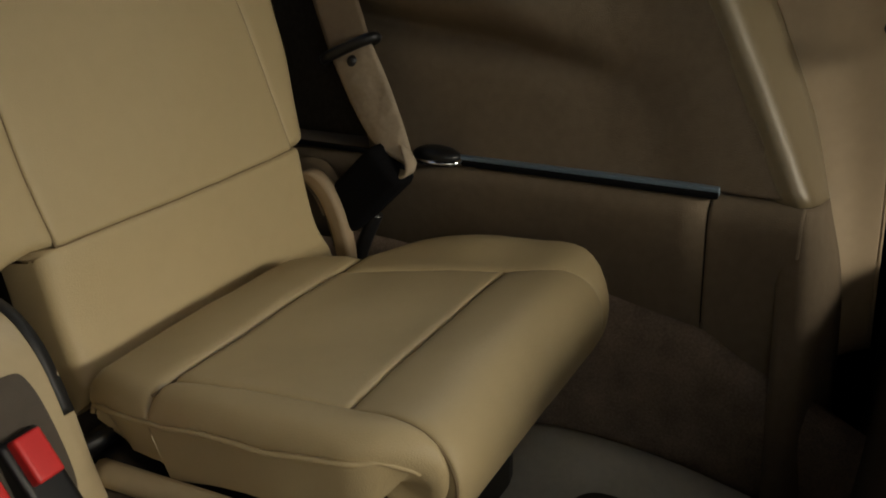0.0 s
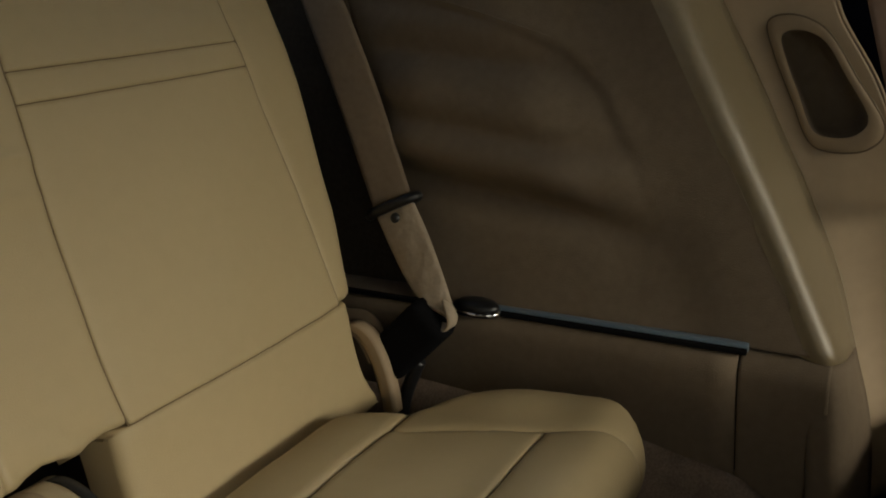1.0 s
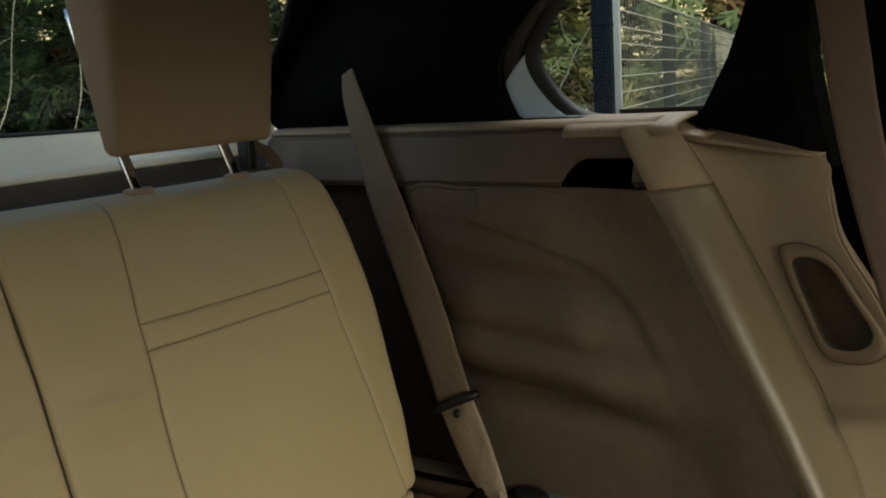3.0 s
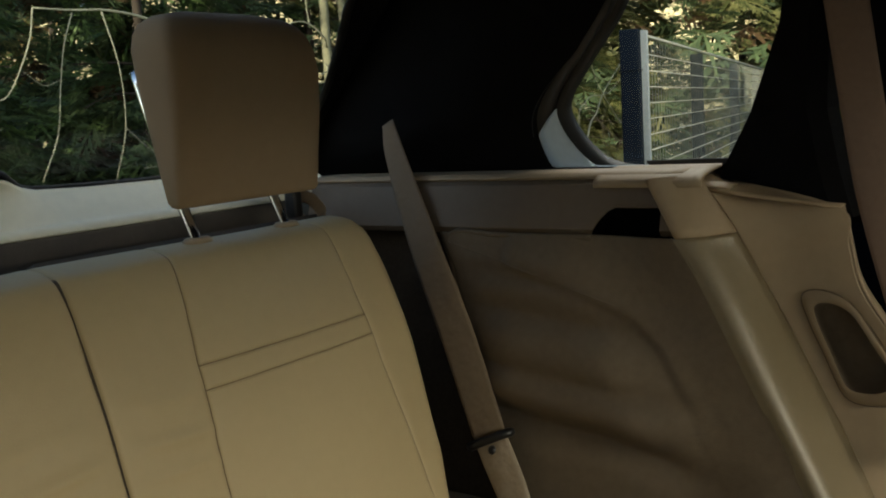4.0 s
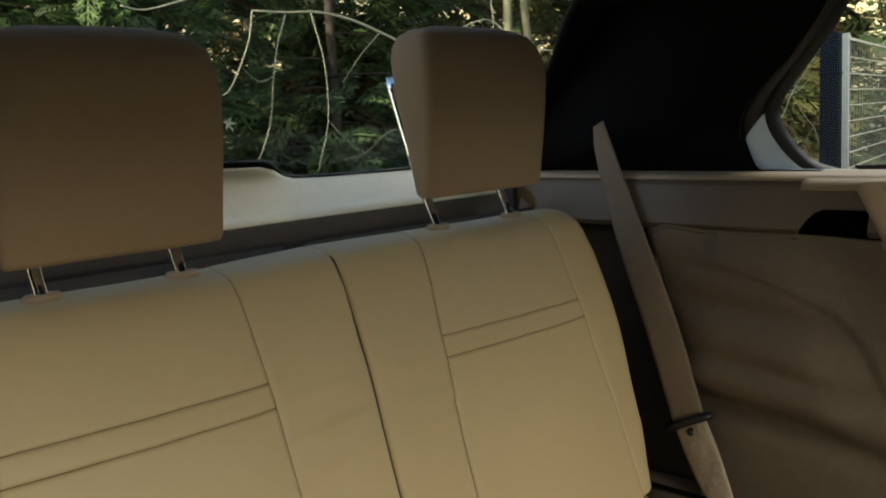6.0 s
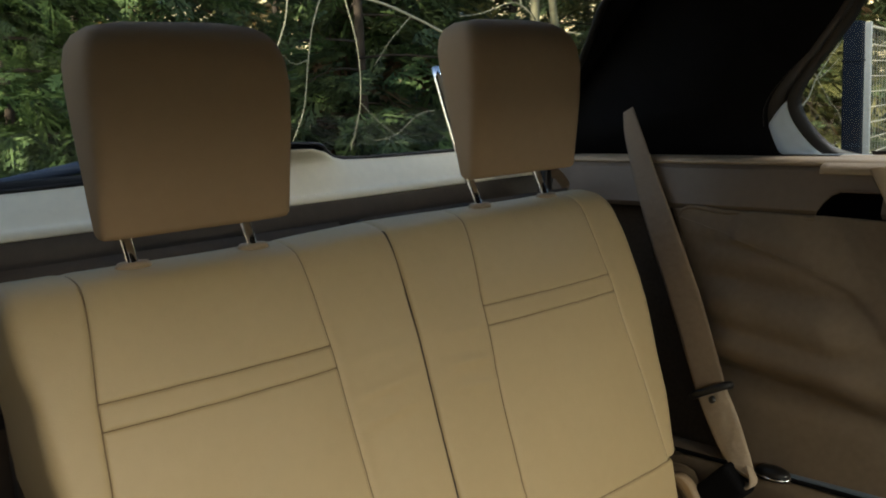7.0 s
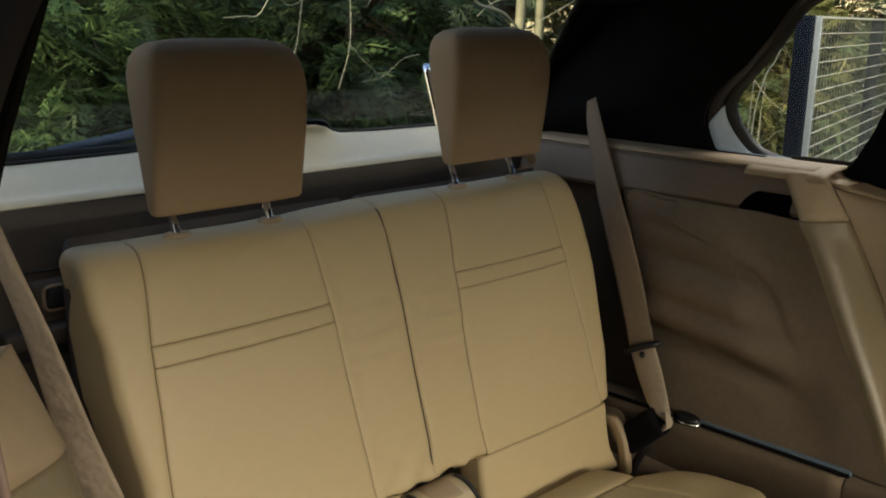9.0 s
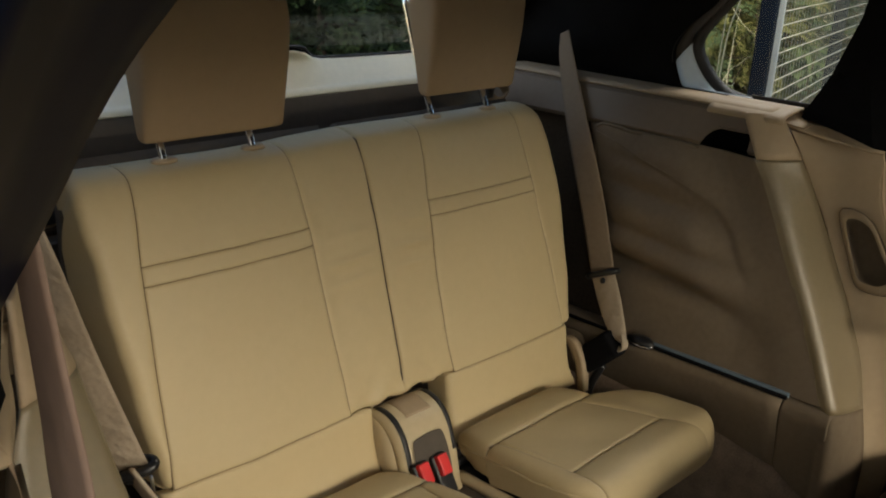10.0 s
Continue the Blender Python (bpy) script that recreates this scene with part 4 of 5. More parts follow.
    part("seat_support", box((min(s * 0.10, s * 0.40), 0.60, 0.56), (max(s * 0.10, s * 0.40), 0.80, 0.852), 0.02), BLACKPLASTIC, t, "dark seat support")
    # headrest posts sockets
    for x in (0.19, 0.33):
        bm = bmesh.new()
        bmesh.ops.create_cone(bm, cap_ends=True, segments=24, radius1=0.021, radius2=0.016, depth=0.006)
        bmesh.ops.transform(bm, matrix=Matrix.Translation((s * (x if s > 0 else x - 0.018), 1.008, 1.400 if s > 0 else 1.394)) @ Matrix.Diagonal((1.0, 0.55, 1, 1)), verts=bm.verts)
        part("post_socket", bm, TRIM, t, "beige plastic collar")
    return t


seat(1)
seat(-1)


def headrest(s):
    cx = 0.260 if s > 0 else -0.243
    t = thing("headrest", (cx, 1.0, 1.41), "brown-beige leather headrest on two chrome posts", "headrest", "headrests of the third row")
    dz = 0.004 if s > 0 else -0.011
    zs = [z + dz for z in (1.435, 1.4365, 1.441, 1.470, 1.50, 1.54, 1.58, 1.605, 1.622, 1.634, 1.642, 1.646)]
    hw = [0.103, 0.1065, 0.1085, 0.110, 0.111, 0.113, 0.114, 0.1125, 0.108, 0.100, 0.087, 0.058]
    fy = [0.990, 0.984, 0.980, 0.976, 0.971, 0.966, 0.964, 0.968, 0.975, 0.984, 0.997, 1.008]
    by = [0.999, 1.004, 1.009, 1.016, 1.023, 1.032, 1.040, 1.045, 1.045, 1.042, 1.033, 1.022]
    loops = []
    n = 80
    for z, w, f, b in zip(zs, hw, fy, by):
        loop = []
        for k in range(n):
            a = 2 * math.pi * (k + 0.5) / n
            ca, sa = math.cos(a), math.sin(a)
            x = math.copysign(abs(ca) ** 0.20, ca) * w
            yy = math.copysign(abs(sa) ** 0.36, sa)
            y = (f + b) / 2 + yy * (b - f) / 2
            if yy < 0:
                y -= 0.006 * (1 - (x / w) ** 2)
            loop.append((cx + x, y, z + 0.0015 * noise.noise(Vector((x * 20, y * 20, z * 20)))))
        loops.append(loop)
    bm = ring_sheet(loops)
    bm.verts.ensure_lookup_table()
    bm.faces.new([bm.verts[i] for i in range(n)])
    bm.faces.new([bm.verts[len(zs) * n - n + i] for i in range(n)])
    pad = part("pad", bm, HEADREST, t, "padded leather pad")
    for sx in (-1, 1):
        ca, sa = math.cos(0.94), math.sin(0.94)
        pts = [(cx + sx * w * ca ** 0.20, (f + b) / 2 - sa ** 0.36 * (b - f) / 2 - 0.0012, z) for z, w, f, b in zip(zs[1:-2], hw[1:-2], fy[1:-2], by[1:-2])]
        part("side_seam", tube(pts, 0.0019, n=30, seg=6), DARKTRIM, pad, "dark sewn seam")
    for sx in (-0.070, 0.070):
        part("post", tube([(cx + sx, 0.995, 1.36), (cx + sx, 1.010, 1.400), (cx + sx, 1.050, 1.49), (cx + sx, 1.086, 1.59)], 0.0062, n=20, seg=14), CHROME, t, "chrome post")
    return t


headrest(1)
headrest(-1)


def belt(s):
    t = thing("seat_belt", (s * 0.5, 0.84, 1.0), "beige seat belt hanging from the pillar to its buckle", "seat belt", "third-row seat belts")
    if s > 0:
        pts = [(0.613, 1.062, 1.514), (0.585, 1.03, 1.466), (0.546, 0.960, 1.345), (0.522, 0.893, 1.217), (0.502, 0.838, 1.092)]
    else:
        pts = [(-0.665, 0.67, 1.57), (-0.64, 0.685, 1.50), (-0.608, 0.70, 1.41), (-0.567, 0.735, 1.285), (-0.512, 0.766, 1.123)]
    wid = [(s * 0.003, -0.008, 0.005), (s * 0.004, -0.014, 0.007), (s * 0.004, -0.021, 0.010), (s * 0.006, -0.022, 0.010), (s * 0.004, -0.022, 0.010)]
    if s < 0:
        wid = [(0.007, -0.010, -0.007), (0.0075, -0.0105, -0.0065), (0.0085, -0.0115, -0.0050), (0.0125, -0.0140, 0.0), (0.0170, -0.0165, 0.0060)]
    # far belt in the darkened copy, near belt in the lit one
    part("webbing", ribbon(pts, wid), BELT if s > 0 else BELTPALE, t, "plain woven webbing")
    r = Vector(pts[-1])
    p2 = [r, r + Vector((-s * 0.015, -0.028, -0.036)), r + Vector((-s * 0.031, -0.054, -0.067)), r + Vector((-s * 0.043, -0.074, -0.088)), r + Vector((-s * 0.050, -0.086, -0.098))]
    part("doubled_webbing", ribbon(p2, [(s * 0.004, -0.021, 0.011), (s * 0.003, -0.022, 0.010), (s * 0.002, -0.021, 0.006), (s * 0.002, -0.018, 0.0), (s * 0.002, -0.012, -0.006)], 0.003), BELTPALE, t, "doubled end of the webbing")
    q2 = [p2[3] + Vector((-s * 0.003, -0.015, 0.002)), p2[4] + Vector((-s * 0.004, -0.013, -0.003)), p2[4] + Vector((-s * 0.006, -0.008, -0.012)), p2[4] + Vector((-s * 0.004, 0.008, -0.010)), p2[4] + Vector((0.0, 0.022, 0.002))]
    part("loop", ribbon(q2, [(s * 0.004, -0.004, -0.004)] + [(s * 0.006, -0.003, 0.002)] * 2 + [(s * 0.006, 0.0, 0.003)] * 2, 0.0018), BELTPALE, t, "pale folded loop")
    # black guide ring round the strap
    axis = (Vector(pts[-1]) - Vector(pts[-2])).normalized()
    w = Vector(wid[-1]).normalized()
    nn = axis.cross(w).normalized()
    if nn.y > 0:
        nn = -nn
    ring = closed_curve([r + w * (0.031 * math.copysign(abs(math.cos(a)) ** 0.6, math.cos(a))) + nn * (0.010 * math.sin(a)) for a in [2 * math.pi * k / 16 for k in range(16)]], 40)
    part("guide_ring", tube([tuple(p) for p in ring] + [tuple(ring[0])], 0.006, n=60, seg=10), BLACKPLASTIC, t, "black plastic guide ring")
    bm = bmesh.new()
    bmesh.ops.create_uvsphere(bm, u_segments=16, v_segments=10, radius=0.0065)
    move(bm, Matrix.Translation(r + axis * 0.014 + nn * 0.004))
    part("stop_button", bm, BLACKPLASTIC, t, "round black stop button")
    part("tongue", tube([tuple(r + axis * 0.02 + w * 0.022), tuple(r + axis * 0.045 + w * 0.019)], 0.0022, n=4, seg=8), STEEL, t, "metal tongue edge")
    return t


belt(1)
belt(-1)


def strap_loop():
    t = thing("strap_loop", (0.51, 1.15, 1.40), "small beige strap loop hanging behind the seat", "strap")
    part("strap", ribbon([(0.470, 1.13, 1.432), (0.50, 1.14, 1.418), (0.530, 1.15, 1.408), (0.550, 1.15, 1.386), (0.535, 1.15, 1.372), (0.50, 1.14, 1.378), (0.472, 1.13, 1.395)], [(0.002, -0.006, 0.007)] * 7, 0.002), BELT, t)
    part("clip", box((0.462, 1.12, 1.385), (0.478, 1.14, 1.436), 0.004, 2), BLACKPLASTIC, t, "black plastic clip")


strap_loop()


def latch(s):
    t = thing("buckle_housing", (s * 0.46, 0.77, 0.9), "black belt latch beside the seat", "buckle", "outer belt latches")
    bm = box((-0.019, -0.026, -0.048), (0.019, 0.026, 0.042), 0.014, 4)
    move(bm, pose(s * 0.452, 0.790, 0.963, 45, 0, 0))
    part("body", bm, BLACK, t)
    part("stalk", tube([(s * 0.462, 0.79, 0.93), (s * 0.455, 0.805, 0.89), (s * 0.45, 0.81, 0.86)], 0.008, seg=10), BLACKPLASTIC, t)
    c = thing("floor_cap", (s * 0.487, 0.73, 0.985), "glossy black oval cap on the side ledge", "cap", "oval caps on the ledges")
    bm = bmesh.new()
    bmesh.ops.create_uvsphere(bm, u_segments=28, v_segments=14, radius=1)
    move(bm, Matrix.Translation((s * 0.492, 0.733, 0.992)) @ Matrix.Diagonal((0.015, 0.027, 0.010, 1)))
    part("dome", bm, BLACKPLASTIC, c)
    bm = bmesh.new()
    bmesh.ops.create_cone(bm, cap_ends=True, segments=28, radius1=1, radius2=0.96, depth=1)
    move(bm, Matrix.Translation((s * 0.492, 0.733, 0.987)) @ Matrix.Diagonal((0.016, 0.0285, 0.005, 1)))
    part("rim", bm, CHROME, c, "thin chrome rim")
    a = thing("hinge_cover", (s * 0.43, 0.82, 0.88), "curved beige plastic cover of the seat hinge", "hinge cover", "seat hinge covers")
    prof = [(0.878, 0.953), (0.864, 0.972), (0.844, 0.978), (0.825, 0.966), (0.811, 0.940), (0.803, 0.907), (0.800, 0.880)]
    ins = [(y + 0.015, z - 0.009) for y, z in prof]
    part("shell", loft([[(0.424, y, z) for y, z in ins], [(0.423, y, z) for y, z in prof], [(0.438, y, z) for y, z in prof]], n=24, across=3, thick=0.0015, side=s), TRIM, a)
    part("inner_arc", tube([(s * 0.434, y + 0.019, z - 0.010) for y, z in prof[:6]], 0.0042, n=24, seg=8), BLACKPLASTIC, a, "black arc slot")
    part("inner_rim", tube([(s * 0.437, y + 0.027, z - 0.012) for y, z in prof[1:5]], 0.0036, n=24, seg=8, taper=0.002), TRIM, a, "thin inner rim")
    part("bracket", loft([[(0.446, 0.905, 0.962), (0.446, 0.872, 0.985), (0.446, 0.835, 0.984), (0.446, 0.815, 0.955)], [(0.452, 0.905, 0.90), (0.452, 0.872, 0.90), (0.452, 0.835, 0.90), (0.452, 0.815, 0.90)]], n=20, across=3, thick=0.004, side=s), VELOUR, a, "taupe bracket behind the cover")


latch(1)
latch(-1)


def centre_console():
    t = thing("centre_console", (-0.02, 0.78, 0.86), "sand plastic bracket with belt buckles between the seats", "console")
    c = -0.012
    prof = [(0.880, 0.980), (0.862, 0.996), (0.838, 1.000), (0.810, 0.992), (0.788, 0.968), (0.773, 0.930), (0.762, 0.888), (0.748, 0.850)]
    side_x = [(-0.059, 0.016, -0.012), (-0.057, 0.008, -0.005), (-0.052, 0.002, -0.001), (-0.03, 0, 0), (0.0, 0, 0), (0.03, 0, 0), (0.052, 0.002, -0.001), (0.057, 0.008, -0.005), (0.059, 0.016, -0.012)]
    ls = [[(c + x, y + dy, z + dz) for y, z in prof] for x, dy, dz in side_x]
    part("shell", loft(ls, n=30, across=2, thick=0.004), PLASTIC, t, "sand-coloured plastic shell")
    part("inset", loft([[(c + x, y - 0.001, z + 0.0016) for y, z in prof[1:4]] for x in (-0.026, -0.008, 0.010, 0.026)], n=10, across=3, thick=0.002), TRIM, t, "darker inset plate")
    for s in (-1, 1):
        cheek = [[(c + s * 0.059, y + 0.016, z - 0.012) for y, z in prof], [(c + s * 0.059, 0.89, z - 0.03) for y, z in prof]]
        part("cheek", loft(cheek, n=20, across=3, thick=0.003), PLASTIC, t)
        slot = [[(c + s * x, y + 0.0005 + o, z + 0.0022 - o) for y, z in ((0.866, 0.992), (0.840, 0.9995), (0.813, 0.9925), (0.792, 0.973), (0.779, 0.945), (0.772, 0.925))] for x, o in ((0.0435, 0.0), (0.0525, 0.0012))]
        part("arc_slot", loft(slot, n=20, across=2, thick=0.002), RUBBER, t, "black arc slot")
    front = lambda z: float(np.interp(z, [0.85, 0.888, 0.93, 0.968], [0.748, 0.762, 0.773, 0.788]))
    hole = [(-0.026, 0.966), (0.018, 0.968), (0.030, 0.958), (0.034, 0.925), (0.034, 0.885), (0.02, 0.872), (-0.02, 0.872), (-0.038, 0.885), (-0.038, 0.925), (-0.035, 0.958)]
    a = closed_curve([(c - 0.002 + x, front(z) - 0.003, z) for x, z in hole], 48)
    b = closed_curve([(c - 0.002 + x * 0.92, front(z) - 0.0035, 0.905 + (z - 0.905) * 0.94) for x, z in hole], 48)
    bm = ring_sheet([a, b])
    bm.faces.new(list(bm.verts)[48:])
    part("well", bm, DARKTRIM, t, "dark lined buckle well")
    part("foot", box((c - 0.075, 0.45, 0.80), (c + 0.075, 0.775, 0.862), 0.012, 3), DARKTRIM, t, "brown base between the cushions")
    for s in (-1, 1):
        part("foot_edge", tube([(c + s * 0.066, 0.775, 0.868), (c + s * 0.068, 0.70, 0.868), (c + s * 0.070, 0.58, 0.868), (c + s * 0.070, 0.45, 0.862)], 0.010, n=20, seg=10), PLASTIC, t, "sand-coloured edge strip")
    for x in (-0.047, -0.008):
        b = thing("belt_buckle", (x, 0.76, 0.86), "black belt buckle with a red release button", "buckle", "centre belt buckles")
        bm = box((-0.0155, -0.011, -0.045), (0.0155, 0.011, 0.020), 0.005, 3)
        move(bm, pose(x, 0.766, 0.914, -34, 0, 0))
        part("body", bm, BLACKPLASTIC, b)
        bm = box((-0.0100, -0.007, -0.017), (0.0100, 0.005, 0.015), 0.003, 3)
        move(bm, pose(x, 0.757, 0.924, -34, 0, 0))
        part("release_button", bm, RED, b, "red release button")


centre_console()


# ---- second-row belts, bolsters and floor pieces ----
def row_two(s):
    b = thing("row_two_belt", (s * 0.63, 0.4, 1.0), "rosy beige seat belt hanging down the door pillar", "seat belt", "second-row seat belts")
    if s > 0:
        pts = [(0.612, 0.418, 1.62), (0.618, 0.403, 1.507), (0.62, 0.384, 1.39), (0.62, 0.343, 1.235), (0.62, 0.305, 1.12)]
        wid = [(0.004, -0.023, -0.004)] * 5
    else:
        pts = [(-0.788, 0.300, 1.67), (-0.789, 0.285, 1.62), (-0.79, 0.269, 1.5625), (-0.79, 0.257, 1.512), (-0.79, 0.250, 1.474), (-0.79, 0.235, 1.40), (-0.79, 0.215, 1.28)]
        wid = [(0, -0.012, 0.003), (0, -0.013, 0.004), (0, -0.014, 0.0045), (0, -0.017, 0.007), (0, -0.0205, 0.010), (0, -0.021, 0.010), (0, -0.021, 0.010)]
    part("webbing", ribbon(pts, wid, 0.0016), BELTROSE, b, "rosy beige webbing")
    p = Vector(pts[-1])
    w = Vector(wid[-1]) * 1.25
    g = closed_curve([p + w * math.cos(a) + Vector((s * 0.008 * math.sin(a), 0, 0)) for a in [2 * math.pi * k / 12 for k in range(12)]], 30)
    part("guide_ring", tube([tuple(q) for q in g] + [tuple(g[0])], 0.006, n=50, seg=8), BLACKPLASTIC, b, "black plastic guide ring")


row_two(1)
row_two(-1)


def row_two_seat():
    t = thing("tilted_car_seat", (0.42, 0.2, 0.56), "dark back of the tilted second-row seat", "car seat")
    ls = [[(x, 0.315, 0.60), (x, 0.300, 0.72), (x, 0.290, 0.83), (x, 0.275, 0.88), (x, 0.24, 0.915), (x, 0.15, 0.925)] for x in (0.12, 0.14, 0.3, 0.5, 0.66, 0.685)]
    part("back_shell", loft(ls, n=24, across=3, thick=0.06), FELT, t, "dark brown back shell")
    part("seat_base", box((0.13, -0.20, 0.56), (0.68, 0.28, 0.80), 0.03, 3), LEATHER, t, "beige leather base")
    # two unseen blocks added to keep front light off cushion and trim
    part("backrest", box((0.12, -0.34, 0.80), (0.46, 0.14, 1.068), 0.05, 4), LEATHER, t, "unseen backrest added to shade the cushion front")
    part("trim_shade_block", box((0.44, -0.34, 0.78), (0.68, 0.10, 0.97), 0.05, 4), LEATHER, t, "unseen block added to shade the far lower trim")


row_two_seat()


def floor_frame():
    t = thing("footwell_frame", (0.4, 0.5, 0.56), "beige plastic frame with an opening in the footwell", "plastic frame")
    o = closed_curve([(x, y, 0.70) for x, y in ((0.31, 0.65), (0.42, 0.66), (0.495, 0.625), (0.500, 0.52), (0.475, 0.41), (0.44, 0.35), (0.34, 0.35), (0.29, 0.42), (0.29, 0.57))], 60)
    i = closed_curve([(x, y, 0.697) for x, y in ((0.35, 0.55), (0.41, 0.56), (0.460, 0.54), (0.458, 0.48), (0.440, 0.41), (0.415, 0.385), (0.36, 0.39), (0.335, 0.43), (0.335, 0.51))], 60)
    lo = [Vector((p.x, p.y, 0.565)) for p in o]
    il = [Vector((p.x, p.y, 0.66)) for p in i]
    r = [Vector((p.x, p.y, 0.706)) * 1.0 for p in [a.lerp(b, 0.25) for a, b in zip(o, i)]]
    part("frame", ring_sheet([lo, o, r, i, il]), GREYFRAME, t)
    bm = bmesh.new()
    bm.faces.new([bm.verts.new(p) for p in il])
    part("tray", bm, DARKTRIM, t, "dark tray")


floor_frame()


# ---- outside: fence ----
EDGE = material("blue_grey_steel", (0.26, 0.29, 0.30), rough=0.5, vary=0.15, scale=9)
FINEWIRE = material("thin_grey_green_wire", (0.19, 0.20, 0.16), rough=0.6, vary=0.1)


def fence():
    a, b = Vector((1.515, 1.070, 0)), Vector((6.495, 2.175, 0))
    d = (b - a).normalized()
    t = thing("fence", a, "blue-grey steel fence panel with a welded wire mesh", "fence")
    ang = math.degrees(math.atan2(d.y, d.x))
    top, far = 1.684, 4.3
    for k in (0, 1.31, 2.62, 3.93):
        bm = box((-0.022, -0.022, 0), (0.019, 0.019, top - (0.004 if k else 0)), 0.003)
        p = a + d * k + (Vector((-d.y, d.x, 0)) * 0.03 if k else Vector((0, 0, 0)))
        part("post", move(bm, pose(p.x, p.y, 0, 0, 0, ang)), FENCEPAINT, t, "dark blue-grey square post")
    for z, h in ((0.10, 0.004), (top - 0.003, 0.003)):
        bm = box((0.02, -0.005, z - h), (far, 0.005, z + h), 0.001)
        part("rail", move(bm, pose(a.x, a.y, 0, 0, 0, ang)), WIRE, t)
    bm = box((0.0195, -0.036, 0.08), (0.034, 0.012, top - 0.002), 0.002)
    part("frame_edge", move(bm, pose(a.x, a.y, 0, 0, 0, ang)), EDGE, t, "grey-blue steel frame edge")
    bm = box((-0.024, -0.024, top - 0.092), (0.021, 0.021, top - 0.088), 0.001)
    part("post_collar", move(bm, pose(a.x, a.y, 0, 0, 0, ang)), FENCEPAINT, t)
    for k in range(37):
        z = top - 0.047 - k * 0.0392
        x0 = 0.022 + 0.010 * (k % 2)
        bm = box((x0, -0.0035, z - 0.0011), (far, -0.0005, z + 0.0011), 0)
        part("wire", move(bm, pose(a.x, a.y, 0, 0, 0, ang)), WIRE, t)
    for k in range(100):
        x = 0.058 + k * 0.0425
        bm = box((x - 0.0008, -0.0005, 0.1), (x + 0.0008, 0.0012, top - 0.004), 0)
        part("upright_wire", move(bm, pose(a.x, a.y, 0, 0, 0, ang)), FINEWIRE, t)
    p, q = a + d * 2.9, a + d * 2.25
    side = Vector((-d.y, d.x, 0)) * 0.05
    part("brace", tube([tuple(p + side + Vector((0, 0, top - 0.06))), tuple(q + side + Vector((0, 0, 0.7)))], 0.012, n=4, seg=8), FENCEPAINT, t, "slanting brace behind the mesh")


fence()


# ---- outside: trees ----
def frond_template(rng, length=0.32, n=9):
    """A flat feathery spray: a stem with side sprigs that carry small scales."""
    verts, faces = [], []

    def sliver(p, d, l, w):
        d = np.array(d, float)
        side = np.array((-d[1], d[0], 0.0))
        k = len(verts)
        verts.extend([p - side * w * 0.4, p + d * l * 0.45 + side * w, p + d * l + np.array((0, 0, -0.1 * l)), p + d * l * 0.45 - side * w])
        faces.append((k, k + 1, k + 2, k + 3))

    for i in range(n):
        f = (i + 0.5) / n
        p = np.array((0, f * length, -0.25 * length * f * f))
        sl = length * 0.42 * (1 - f) ** 0.7 * rng.uniform(0.75, 1.15) + 0.02
        for sgn in (-1, 1):
            ang = sgn * rng.uniform(0.7, 1.0)
            d = (math.sin(ang), math.cos(ang), 0)
            sliver(p, d, sl, sl * 0.13)
            for j in range(2):
                q = p + np.array(d) * sl * (0.35 + 0.3 * j)
                for s2 in (-1, 1):
                    a2 = ang + s2 * 0.7
                    sliver(q, (math.sin(a2), math.cos(a2), 0), sl * 0.42, sl * 0.075)
    sliver(np.array((0, 0, 0.0)), (0, 1, 0), length, 0.012)
    return np.array(verts), np.array(faces)


def sprays(name, centres, dirs, sizes, rng, mat, parent, label):
    kinds = [frond_template(rng, 0.34, 6) for _ in range(4)]
    V, F, off = [], [], 0
    for c, d, sz in zip(centres, dirs, sizes):
        tv, tf = kinds[rng.integers(4)]
        d = d / np.linalg.norm(d)
        up = np.array((rng.normal(0, 0.35), rng.normal(0, 0.35), 1.0))
        x = np.cross(d, up)
        x /= np.linalg.norm(x)
        z = np.cross(x, d)
        V.append(c + sz * (tv[:, :1] * x + tv[:, 1:2] * d + tv[:, 2:] * z))
        F.append(tf + off)
        off += len(tv)
    me = bpy.data.meshes.new(name)
    me.from_pydata(np.concatenate(V).tolist(), [], np.concatenate(F).tolist())
    me.materials.append(mat)
    ob = new(name, me)
    ob.parent = parent
    ob.matrix_parent_inverse = Matrix.Translation(-parent.location)
    if label:
        ob["label"] = label
    return ob


